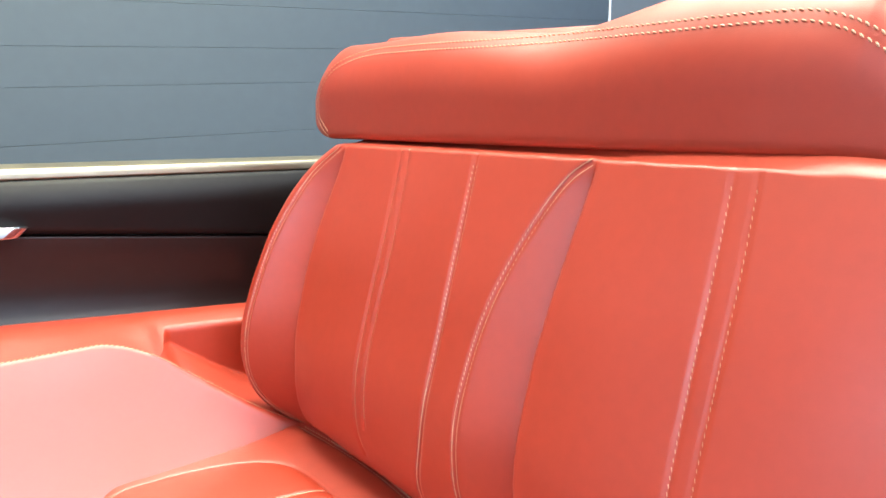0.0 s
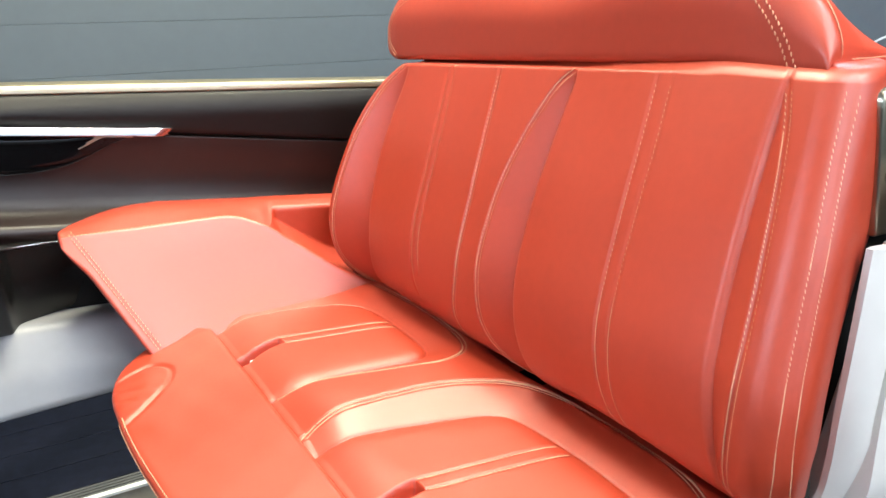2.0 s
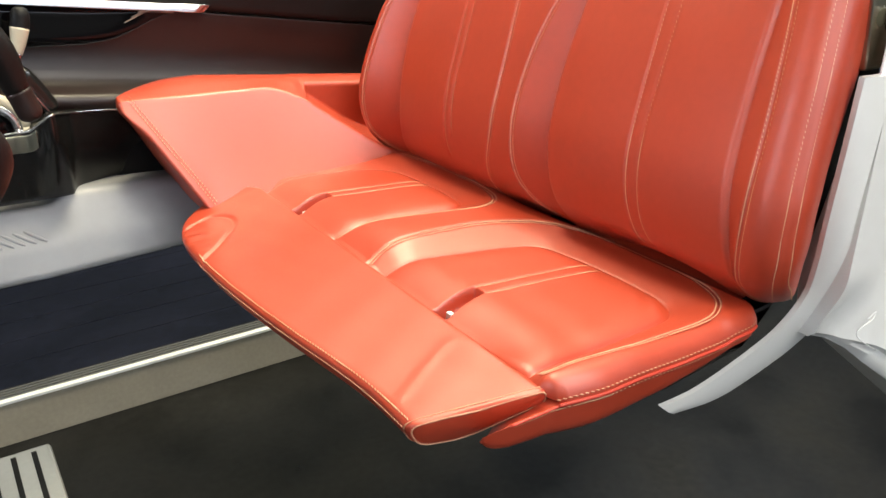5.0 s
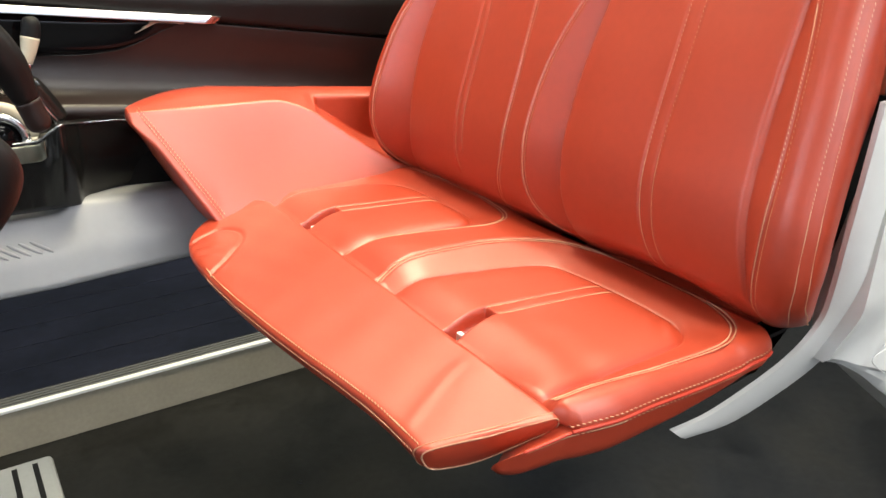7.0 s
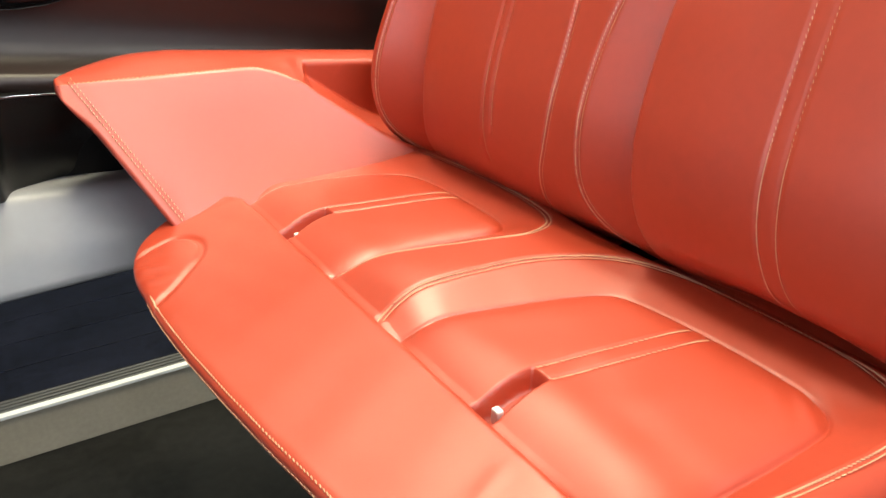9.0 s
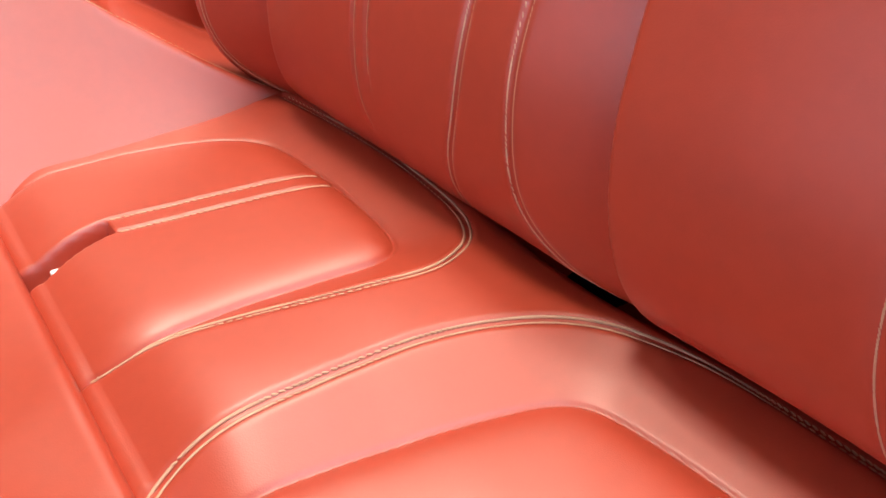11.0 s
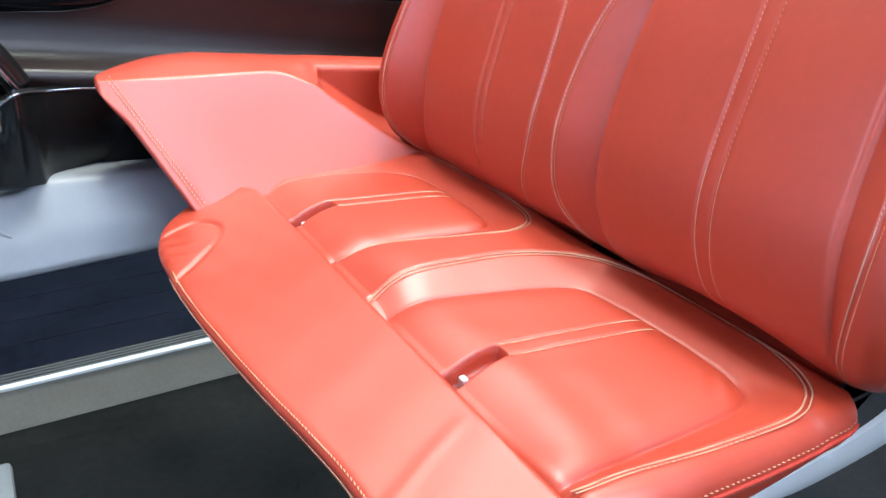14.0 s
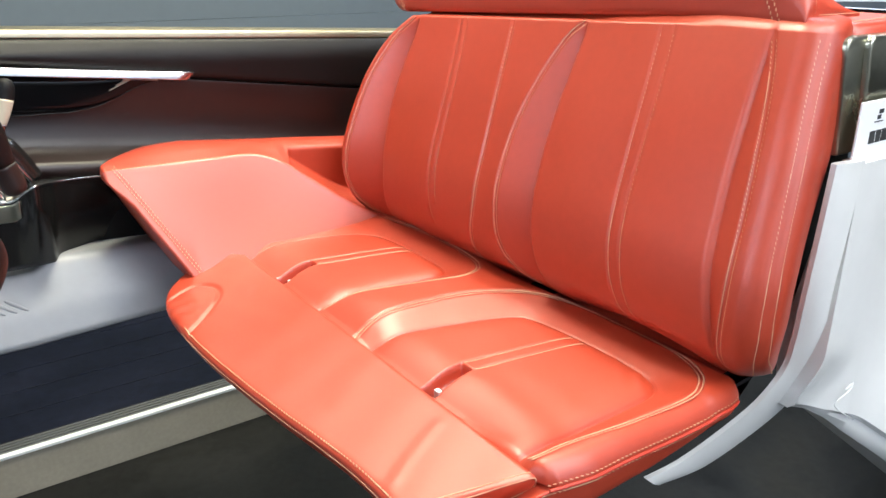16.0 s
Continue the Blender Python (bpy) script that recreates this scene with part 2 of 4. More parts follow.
# ---- hall: floor, walls, ceiling, podium ----
bm = bmesh.new()
box(bm, -9, 9, -7, 2.6, -0.1, 0)
tagged(part("floor", bm, CARPET, smooth=False), "charcoal carpet floor of a show hall", "floor", kind="structure")
bm = bmesh.new()
box(bm, -9, 9, -7, 2.6, 3.8, 3.9)
tagged(part("ceiling", bm, CEILING, smooth=False), "unseen pale hall ceiling, lightened to bounce light", "ceiling", kind="structure")
# Unseen walls that close the hall and reflect light onto seat and body
for nm, d in (("wall_south", (-9, 9, -7.2, -7, 0, 3.8)), ("wall_west", (-7.0, -6.8, -7, 2.6, 0, 3.8)), ("wall_east", (9, 9.2, -7, 2.6, 0, 3.8))):
    tagged(boxed(nm, d, BOUNCE_WHITE, bevel=0), "unseen off-white hall wall, pale to bounce light", "wall", kind="structure")
# Steel frames for the added lamps, likewise out of view
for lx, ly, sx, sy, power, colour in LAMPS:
    lamp = thing("added_ceiling_light", "unseen ceiling light panel added to light the seat and hall", "ceiling light", (lx, ly, 3.78), "hall ceiling lights")
    boxed("added_light_frame", (-sx / 2 - 0.04, sx / 2 + 0.04, -sy / 2 - 0.04, sy / 2 + 0.04, -0.03, 0.02), STEEL, lamp)

WALL_Y = 2.4
EDGE_X = 2.97


def wall_north():
    """Wall of wide horizontal boards with fine joints."""
    wall = new("wall_north")
    tagged(wall, "blue-grey wall of wide horizontal boards", "wall", kind="structure")
    boxed("backing", (-9, EDGE_X, WALL_Y + 0.012, WALL_Y + 0.2, 0, 3.8), WALL_GREY, wall, bevel=0)
    joints = [0, 0.30, 0.49, 0.67, 0.86, 1.03, 1.21, 1.385, 1.60, 1.75, 1.925, 2.06, 2.31, 2.6, 2.9, 3.2, 3.5, 3.8]
    for z0, z1 in zip(joints[:-1], joints[1:]):
        boxed("board", (-9, EDGE_X, WALL_Y, WALL_Y + 0.0115, z0 + 0.0006, z1 - 0.0006), WALL_GREY, wall, bevel=0.0006)


wall_north()
panel = thing("display_wall", "slate-grey printed display wall with white lettering shapes", "display wall", (EDGE_X, WALL_Y, 0), kind="structure")
panel.rotation_euler = (0, 0, radians(-36))
boxed("panel", (0.012, 6.0, -0.002, 0.1, 0, 3.8), WALL_DARK, panel, bevel=0)
boxed("edge_strip", (0.0, 0.012, -0.012, 0.1, 0, 3.8), WHITE_PRINT, panel, "white vertical edge strip", bevel=0.001)


def print_shape(name, pts, mat, width=0.0, label=""):
    """A flat printed shape on the display wall: a filled outline, or a line of the given width."""
    pts = np.asarray(pts, float)
    bm = bmesh.new()
    if width:
        t = np.gradient(pts, axis=0)
        t /= np.linalg.norm(t, axis=1)[:, None]
        off = np.stack([-t[:, 1], t[:, 0]], 1) * width / 2
        a = [bm.verts.new((p[0], -0.006, p[1])) for p in pts + off]
        b = [bm.verts.new((p[0], -0.006, p[1])) for p in pts - off]
        for i in range(len(pts) - 1):
            bm.faces.new((a[i], a[i + 1], b[i + 1], b[i]))
    else:
        bm.faces.new([bm.verts.new((p[0], -0.004, p[1])) for p in pts])
    return part(name, bm, mat, panel, label, smooth=False)


# lettering stands as plain white blocks
for x0, x1 in ((0.805, 0.93), (0.965, 1.085), (1.125, 1.255), (1.305, 1.455), (1.535, 1.65), (1.70, 1.85), (1.89, 2.02)):
    print_shape("lettering_block", [(x0 + 0.013, 2.088), (x1 - 0.013, 2.088), (x1 - 0.013, 2.237), (x0 + 0.013, 2.237), (x0 + 0.013, 2.080)], WHITE_PRINT, 0.026, label="white lettering shape")
print_shape("printed_line", [(1.04, 1.81), (1.3, 1.815), (2.6, 1.84)], WHITE_PRINT, 0.008)
print_shape("printed_window", curve([(1.50, 1.05), (1.25, 1.15), (1.13, 1.29), (1.24, 1.395), (1.38, 1.41), (1.9, 1.41), (2.6, 1.40)], 60), WHITE_PRINT, 0.014)
print_shape("printed_waistline", curve([(1.10, 1.165), (1.25, 1.15), (1.40, 1.11), (1.7, 1.10), (2.6, 1.10)], 40), WHITE_PRINT, 0.022)
print_shape("printed_bonnet", [(1.05, 0.80), (1.10, 1.155), (1.40, 1.098), (2.6, 1.088), (2.6, 0.80)], BLUE_PRINT, label="pale blue printed car flank")
print_shape("printed_arc", curve([(1.40, 1.09), (1.50, 1.05), (1.58, 0.97), (1.62, 0.90)], 20), WHITE_PRINT, 0.03)
for px, pz, w, h in ((1.33, 1.20, 0.02, 0.08), (1.38, 1.22, 0.03, 0.10), (1.44, 1.19, 0.012, 0.12), (1.55, 1.18, 0.05, 0.045)):
    print_shape("printed_mark", [(px, pz), (px + w, pz), (px + w * 0.8, pz + h), (px + w * 0.3, pz + h)], WHITE_PRINT)

podium = thing("podium", "low podium with navy deck boards, aluminium nosing and grey riser", "podium", (0, 1.165, 0), kind="structure")
boxed("riser", (-7, 7, 0.0, 0.03, 0, 0.1495), PLINTH, podium, bevel=0.001)
boxed("core", (-7, 7, 0.0305, 1.1, 0, 0.14), PLINTH, podium, bevel=0)
boxed("nosing", (-7, 7, -0.005, 0.018, 0.150, 0.162), ALU, podium, "aluminium nosing with overhead sheen in its colour", bevel=0.002)
for k in range(4):
    boxed("nosing_groove", (-7, 7, 0.021 + 0.017 * k, 0.032 + 0.017 * k, 0.1405, 0.160), GROOVE, podium, bevel=0.001)
y = 0.09
for k in range(6):
    boxed("deck_board", (-7, 7, y, y + 0.166, 0.1405, 0.158), DECK, podium, bevel=0.0015)
    y += 0.17

# ---- bench seat ----


def loft_stitch(pts, col, r0, r1, parent, lift=0.0):
    """Stitches along one line of a loft's own surface."""
    n = pts.shape[1]
    p = pts[r0:r1, col % n]
    c = pts[r0:r1].mean(1)
    across = pts[r0:r1, (col + 1) % n] - pts[r0:r1, (col - 1) % n]
    along = np.gradient(p, axis=0)
    nn = np.cross(along, across)
    nn /= np.linalg.norm(nn, axis=1)[:, None] + 1e-12
    sign = np.sign(((p - c) * nn).sum(1).mean())
    return stitches("stitching", p + nn * sign * lift, nn * sign, parent)


bench = thing("bench_seat", "coral red leather bench seat with cream stitching and folded-out leg rest", "bench seat")

BACK_Z = [1.02, 1.045, 1.06, 1.085, 1.12, 1.17, 1.25, 1.40, 1.58]
BACK_X = [-0.13, -0.168, -0.185, -0.215, -0.238, -0.25, -0.245, -0.195, -0.125]
_zz = np.linspace(1.02, 1.58, 113)
_xx = np.interp(_zz, BACK_Z, BACK_X)
for _ in range(50):
    _xx[1:-1] = 0.25 * _xx[:-2] + 0.5 * _xx[1:-1] + 0.25 * _xx[2:]

SEAM_FAR = curve([(0.150, 1.548), (0.207, 1.498), (0.235, 1.445), (0.250, 1.40), (0.259, 1.35), (0.264, 1.28), (0.267, 1.20), (0.262, 1.145), (0.243, 1.10), (0.195, 1.055)])
CREASE_FAR = curve([(0.150, 1.548), (0.153, 1.50), (0.161, 1.45), (0.166, 1.39), (0.166, 1.34), (0.158, 1.27), (0.153, 1.21), (0.157, 1.15), (0.170, 1.105), (0.185, 1.05)])
SEAM_A = curve([(0.000, 1.56), (-0.012, 1.50), (-0.024, 1.41), (-0.030, 1.31), (-0.034, 1.24), (-0.038, 1.17), (-0.044, 1.13)])
SEAM_A2 = curve([(-0.018, 1.56), (-0.032, 1.50), (-0.046, 1.41), (-0.052, 1.31), (-0.056, 1.24), (-0.060, 1.18)])
SEAM_MID = curve([(-0.165, 1.56), (-0.178, 1.46), (-0.189, 1.36), (-0.194, 1.27), (-0.192, 1.20), (-0.182, 1.15), (-0.172, 1.10), (-0.160, 1.04)])
CHAN_L = curve([(-0.362, 1.566), (-0.326, 1.537), (-0.294, 1.48), (-0.266, 1.40), (-0.255, 1.32), (-0.258, 1.23), (-0.272, 1.155), (-0.302, 1.11), (-0.36, 1.07)])
CHAN_R = curve([(-0.362, 1.566), (-0.354, 1.50), (-0.348, 1.42), (-0.346, 1.35), (-0.351, 1.27), (-0.359, 1.20), (-0.372, 1.14), (-0.384, 1.10), (-0.40, 1.05)])
STRIP_1 = curve([(-0.523, 1.57), (-0.532, 1.48), (-0.539, 1.39), (-0.545, 1.30), (-0.555, 1.21), (-0.571, 1.15), (-0.592, 1.10)])
STRIP_2 = curve([(-0.548, 1.57), (-0.558, 1.48), (-0.564, 1.39), (-0.569, 1.30), (-0.580, 1.21), (-0.595, 1.15), (-0.615, 1.11)])
CREASE_NEAR = curve([(-0.713, 1.575), (-0.717, 1.49), (-0.723, 1.40), (-0.730, 1.32), (-0.737, 1.26), (-0.747, 1.20), (-0.758, 1.14), (-0.762, 1.10)])
SIDE_1 = curve([(-0.716, 1.572), (-0.734, 1.52), (-0.750, 1.45), (-0.764, 1.36), (-0.773, 1.27), (-0.775, 1.20), (-0.772, 1.14), (-0.768, 1.09), (-0.772, 1.065)])

FAR_EDGE_Z, FAR_EDGE = [1.02, 1.06, 1.10, 1.20, 1.32, 1.40, 1.46, 1.50, 1.535, 1.56, 1.58], [0.24, 0.275, 0.295, 0.305, 0.30, 0.29, 0.272, 0.25, 0.215, 0.17, 0.15]
NEAR_EDGE_Z, NEAR_EDGE = [1.02, 1.045, 1.07, 1.11, 1.16, 1.24, 1.40, 1.50, 1.58], [-0.722, -0.769, -0.799, -0.822, -0.835, -0.836, -0.819, -0.803, -0.792]


def eased(zs, vs):
    """A table of widths over height, eased at its kinks."""
    z = np.linspace(zs[0], zs[-1], 113)
    v = np.interp(z, zs, vs)
    for _ in range(12):
        v[1:-1] = 0.25 * v[:-2] + 0.5 * v[1:-1] + 0.25 * v[2:]
    return z, v


FAR_EDGE_Z, FAR_EDGE = eased(FAR_EDGE_Z, FAR_EDGE)
NEAR_EDGE_Z, NEAR_EDGE = eased(NEAR_EDGE_Z, NEAR_EDGE)


def back_relief(y, z):
    """How far the padding lies behind its plain front, in metres."""
    r = np.zeros(np.shape(y))
    for line, depth, width in ((SEAM_FAR, 0.003, 0.004), (SEAM_MID, 0.0035, 0.0045), (CHAN_L, 0.003, 0.004), (SIDE_1, 0.003, 0.004)):
        r = r + depth * np.exp(-(dist_to(line, y, z) / width) ** 2)
    for line, depth, width in ((SEAM_A, 0.002, 0.004), (SEAM_A2, 0.002, 0.004), (STRIP_1, 0.0014, 0.0035), (STRIP_2, 0.0014, 0.0035)):
        r = r + depth * np.exp(-(dist_to(line, y, z) / width) ** 2)
    # the strip between its two seams stands back a little
    s1, s2 = np.interp(z, STRIP_1[::-1, 1], STRIP_1[::-1, 0]), np.interp(z, STRIP_2[::-1, 1], STRIP_2[::-1, 0])
    r = r + 0.0008 * smoothstep(0, 0.003, s1 - y) * smoothstep(0, 0.003, y - s2)
    # scooped channels that deepen to a crisp crease
    for left, right, depth in ((CHAN_L, CHAN_R, 0.024), (SEAM_FAR, CREASE_FAR, 0.020)):
        a = np.interp(z, left[::-1, 1], left[::-1, 0])
        b = np.interp(z, right[::-1, 1], right[::-1, 0])
        k = np.clip((a - y) / np.maximum(a - b, 1e-3), 0, 1.0)
        w = np.clip((a - b) / 0.08, 0, 1)
        r = r + depth * w * np.where(y > b, k, np.exp(-((b - y) / 0.0028)) * (y <= b))
    # fold beside the near bolster
    c = np.interp(z, CREASE_NEAR[::-1, 1], CREASE_NEAR[::-1, 0])
    s = np.interp(z, SIDE_1[::-1, 1], SIDE_1[::-1, 0])
    fold = np.clip((y - s) / np.maximum(c - s, 0.004), 0, 1) * np.clip((c - s) / 0.02, 0, 1)
    r = r + 0.009 * np.where(y < c, fold, np.clip((c - s) / 0.02, 0, 1) * np.exp(-((y - c) / 0.0025)))
    # groove of the seam along the near edge
    g = y - np.interp(z, NEAR_EDGE_Z, NEAR_EDGE) - np.interp(z, [1.10, 1.50], [0.0045, 0.0105])
    r = r + 0.0022 * np.exp(-(g / 0.0028) ** 2)
    # soft fullness of the panels
    r = r - 0.003 * np.exp(-((y + 0.64) / 0.09) ** 2) - 0.003 * np.exp(-((y + 0.45) / 0.09) ** 2) - 0.003 * np.exp(-((y - 0.07) / 0.09) ** 2)
    # the near half tucks in lower down
    r = r + 0.055 * smoothstep(-0.33, -0.56, y) * smoothstep(1.13, 1.035, z) * (1 - 0.6 * smoothstep(-0.62, -0.74, y))
    # the bottom edge lifts off the cushion between the two places
    r = r + 0.03 * np.exp(-((y + 0.30) / 0.08) ** 2) * smoothstep(1.10, 1.04, z)
    # far side bolster comes forward
    r = r - 0.06 * np.clip((y - 0.12) / 0.2, 0, 1) ** 2
    return r


def back_surface(y, z):
    y, z = np.asarray(y, float), np.asarray(z, float)
    x = np.interp(z, _zz, _xx) + back_relief(y, z)
    far, near = np.interp(z, FAR_EDGE_Z, FAR_EDGE), np.interp(z, NEAR_EDGE_Z, NEAR_EDGE)
    rf, rn = 0.045, 0.044
    tf = np.clip((y - (far - rf)) / rf, 0, 1)
    tn = np.clip(((near + rn) - y) / rn, 0, 1)
    x = x + 0.05 * (1 - np.sqrt(np.maximum(1 - tf ** 2, 0))) + 0.050 * (1 - np.sqrt(np.maximum(1 - tn ** 2, 0)))
    over = np.maximum(z - (1.540 + 0.040 * (0.2 - y) / 0.94), 0)
    return np.stack([x + 1.6 * over, y, z - 0.85 * over], -1)


back_surface.flip = False


def backrest():
    nz, ny = 190, 620
    rows = []
    for z in np.linspace(1.025, 1.575, nz):
        far, near = np.interp(z, FAR_EDGE_Z, FAR_EDGE), np.interp(z, NEAR_EDGE_Z, NEAR_EDGE)
        s = np.linspace(-1, 1, ny)
        s = np.sign(s) * (1 - (1 - np.abs(s)) ** 1.25)
        y = (far + near) / 2 - s * (far - near) / 2
        front = back_surface(y, np.full(ny, z))
        xb = 0.06
        side = 14
        near_wall = np.stack([np.linspace(front[-1, 0], xb, side + 1)[1:], (near + (0.08 + 0.085 * smoothstep(1.48, 1.20, z)) * np.linspace(0, 1, side + 1) ** 1.4)[1:], np.full(side, z)], -1)
        far_wall = np.stack([np.linspace(xb, front[0, 0], side + 1)[:-1], np.linspace(far - 0.02, far, side + 1)[:-1], np.full(side, z)], -1)
        rows.append(np.vstack([front, near_wall, far_wall]))
    pts = np.array(rows)
    top = pts[-1].copy()
    top[:, 2] += 0.012
    top[:, :2] = top[:, :2].mean(0) + (top[:, :2] - top[:, :2].mean(0)) * np.array([0.86, 0.985])
    top[:, 0] += 0.012
    pts = np.concatenate([pts, top[None]])
    body = grid_mesh("backrest", pts, LEATHER, bench, "padded coral leather backrest with scooped channels", close_v=True, caps=True)
    for line, gap in ((SEAM_FAR, 0.0032), (CHAN_L, 0.0034), (SIDE_1, 0.0040), (SEAM_MID, 0.0034)):
        seam_on(back_surface, line[2:-2], body, gap=gap)
    for line in (SEAM_A, SEAM_A2, STRIP_1, STRIP_2):
        seam_on(back_surface, line[2:-3], body, double=False)
    edge_z = np.linspace(1.07, 1.565, 80)
    edge = np.stack([np.interp(edge_z, NEAR_EDGE_Z, NEAR_EDGE) + np.interp(edge_z, [1.10, 1.50], [0.0045, 0.0105]), edge_z], -1)
    seam_on(back_surface, edge, body, gap=0.0042)
    return body


backrest()

# cushion
RING_NEAR = curve([(-0.592, -0.302), (-0.570, -0.284), (-0.545, -0.277), (-0.50, -0.277), (-0.45, -0.280), (-0.40, -0.283), (-0.35, -0.289), (-0.30, -0.303), (-0.255, -0.326), (-0.222, -0.360), (-0.202, -0.405), (-0.188, -0.46),
                   (-0.182, -0.53), (-0.182, -0.59), (-0.189, -0.655), (-0.212, -0.722), (-0.246, -0.756), (-0.30, -0.771), (-0.42, -0.764), (-0.51, -0.752), (-0.592, -0.746)], 180)
RING_FAR = curve([(-0.600, -0.130), (-0.56, -0.145), (-0.50, -0.165), (-0.45, -0.178), (-0.40, -0.192), (-0.34, -0.207), (-0.29, -0.216), (-0.25, -0.207), (-0.225, -0.187), (-0.208, -0.145), (-0.198, -0.06), (-0.197, 0.03), (-0.205, 0.13), (-0.215, 0.21)], 130)
PAD_NEAR = curve([(-0.62, -0.322), (-0.55, -0.327), (-0.48, -0.336), (-0.40, -0.353), (-0.34, -0.370), (-0.300, -0.387), (-0.279, -0.411), (-0.269, -0.46), (-0.263, -0.53), (-0.262, -0.60), (-0.268, -0.67), (-0.290, -0.706), (-0.34, -0.718), (-0.48, -0.722), (-0.62, -0.731)], 140)
PAD_FAR = curve([(-0.62, 0.190), (-0.555, 0.196), (-0.464, 0.200), (-0.40, 0.193), (-0.33, 0.170), (-0.289, 0.135), (-0.272, 0.09), (-0.267, 0.0), (-0.270, -0.10), (-0.282, -0.146), (-0.31, -0.160), (-0.37, -0.153), (-0.44, -0.145), (-0.51, -0.146), (-0.62, -0.150)], 140)
RING_FAR_LOOP = np.vstack([RING_FAR, [(-0.26, 0.30), (-0.64, 0.30), (-0.64, -0.12)]])
SLOTS = ((-0.4985, 0.09, -0.133), (0.0365, 0.15, -0.16))


def inside(line, a, b):
    """Whether the points (a, b) lie within an outline, which closes straight across the front."""
    a, b = np.broadcast_arrays(np.asarray(a, float), np.asarray(b, float))
    odd = np.zeros(a.shape, bool)
    for p, q in zip(line, np.roll(line, -1, 0)):
        if p[1] != q[1]:
            odd ^= ((p[1] > b) != (q[1] > b)) & (a < (q[0] - p[0]) * (b - p[1]) / (q[1] - p[1]) + p[0])
    return odd


def cushion_height(x, y):
    x, y = np.broadcast_arrays(np.asarray(x, float), np.asarray(y, float))
    front = smoothstep(-0.46, -0.60, x)
    z = 1.072 - 0.040 * front * front * (1 - smoothstep(-0.58, -0.79, y))
    # ridge between the two places
    z = z + 0.005 * np.exp(-((y + 0.245) / 0.085) ** 2) * smoothstep(-0.20, -0.36, x) * (1 - front)
    # from the sewn ring the padding slopes straight down to a crisp edge, the pad swells again inside it
    for ring, pad, drop in ((RING_NEAR, PAD_NEAR, 0.022), (RING_FAR_LOOP, PAD_FAR, 0.018)):
        dr, dp = dist_to(ring, x, y), dist_to(pad, x, y)
        in_ring, in_pad = inside(ring, x, y), inside(pad, x, y)
        k = np.where(in_pad, 1.0, np.where(in_ring, dr / (dr + dp + 1e-6), 0.0))
        z = z - drop * k * (1 - 0.55 * front)
        z = z + np.where(in_pad, 0.010 * (1 - np.exp(-dp / 0.014)), 0.0) - 0.0022 * np.exp(-(dp / 0.0022) ** 2) * (in_ring | in_pad) * smoothstep(-0.585, -0.54, x)
    # the rear edge dips into the gap under the backrest
    z = z - 0.012 * smoothstep(-0.200, -0.165, x) - 0.03 * np.exp(-((y + 0.29) / 0.085) ** 2) * smoothstep(-0.208, -0.165, x)
    for line in (RING_NEAR, RING_FAR):
        d = dist_to(line, x, y)
        z = z - 0.0040 * np.exp(-(d / 0.0048) ** 2) * (0.2 + 0.8 * smoothstep(-0.595, -0.55, x))
    # slots for the buckle straps, open to the front
    for yc, run, lean in SLOTS:
        half = 0.0120 + 0.04 * np.clip(-0.49 - x, 0, 0.1)
        d = np.maximum(np.abs(y - yc - run * (x + 0.49)) - half, x + 0.490)
        z = z - 0.026 * smoothstep(0.0035, -0.0035, d)
        stripe = np.abs(np.abs(y - yc - lean * (x + 0.49)) - 0.0135)
        z = z - 0.0018 * np.exp(-(stripe / 0.003) ** 2) * (x > -0.486) * smoothstep(-0.262, -0.274, x)
    # gentle wrinkles in the leather
    z = z + 0.0004 * np.sin(x * 61 + y * 23) * np.sin(y * 37 - x * 19) * smoothstep(-0.3, -0.45, x)
    # puckers where the pad meets its near rear corner
    z = z + 0.0012 * np.sin((x - y) * 150) * np.exp(-(((x + 0.285) / 0.03) ** 2 + ((y + 0.68) / 0.035) ** 2))
    return z


def cushion_surface(x, y):
    x, y = np.asarray(x, float), np.asarray(y, float)
    return np.stack([x, y, cushion_height(x, y)], -1)


cushion_surface.flip = False


def near_outline(x):
    """The bench's open side, seen from above."""
    return -0.800 + 0.10 * smoothstep(-0.25, -0.08, x) ** 1.6 + 0.022 * smoothstep(-0.50, -0.62, x)


EDGE_R = 0.030


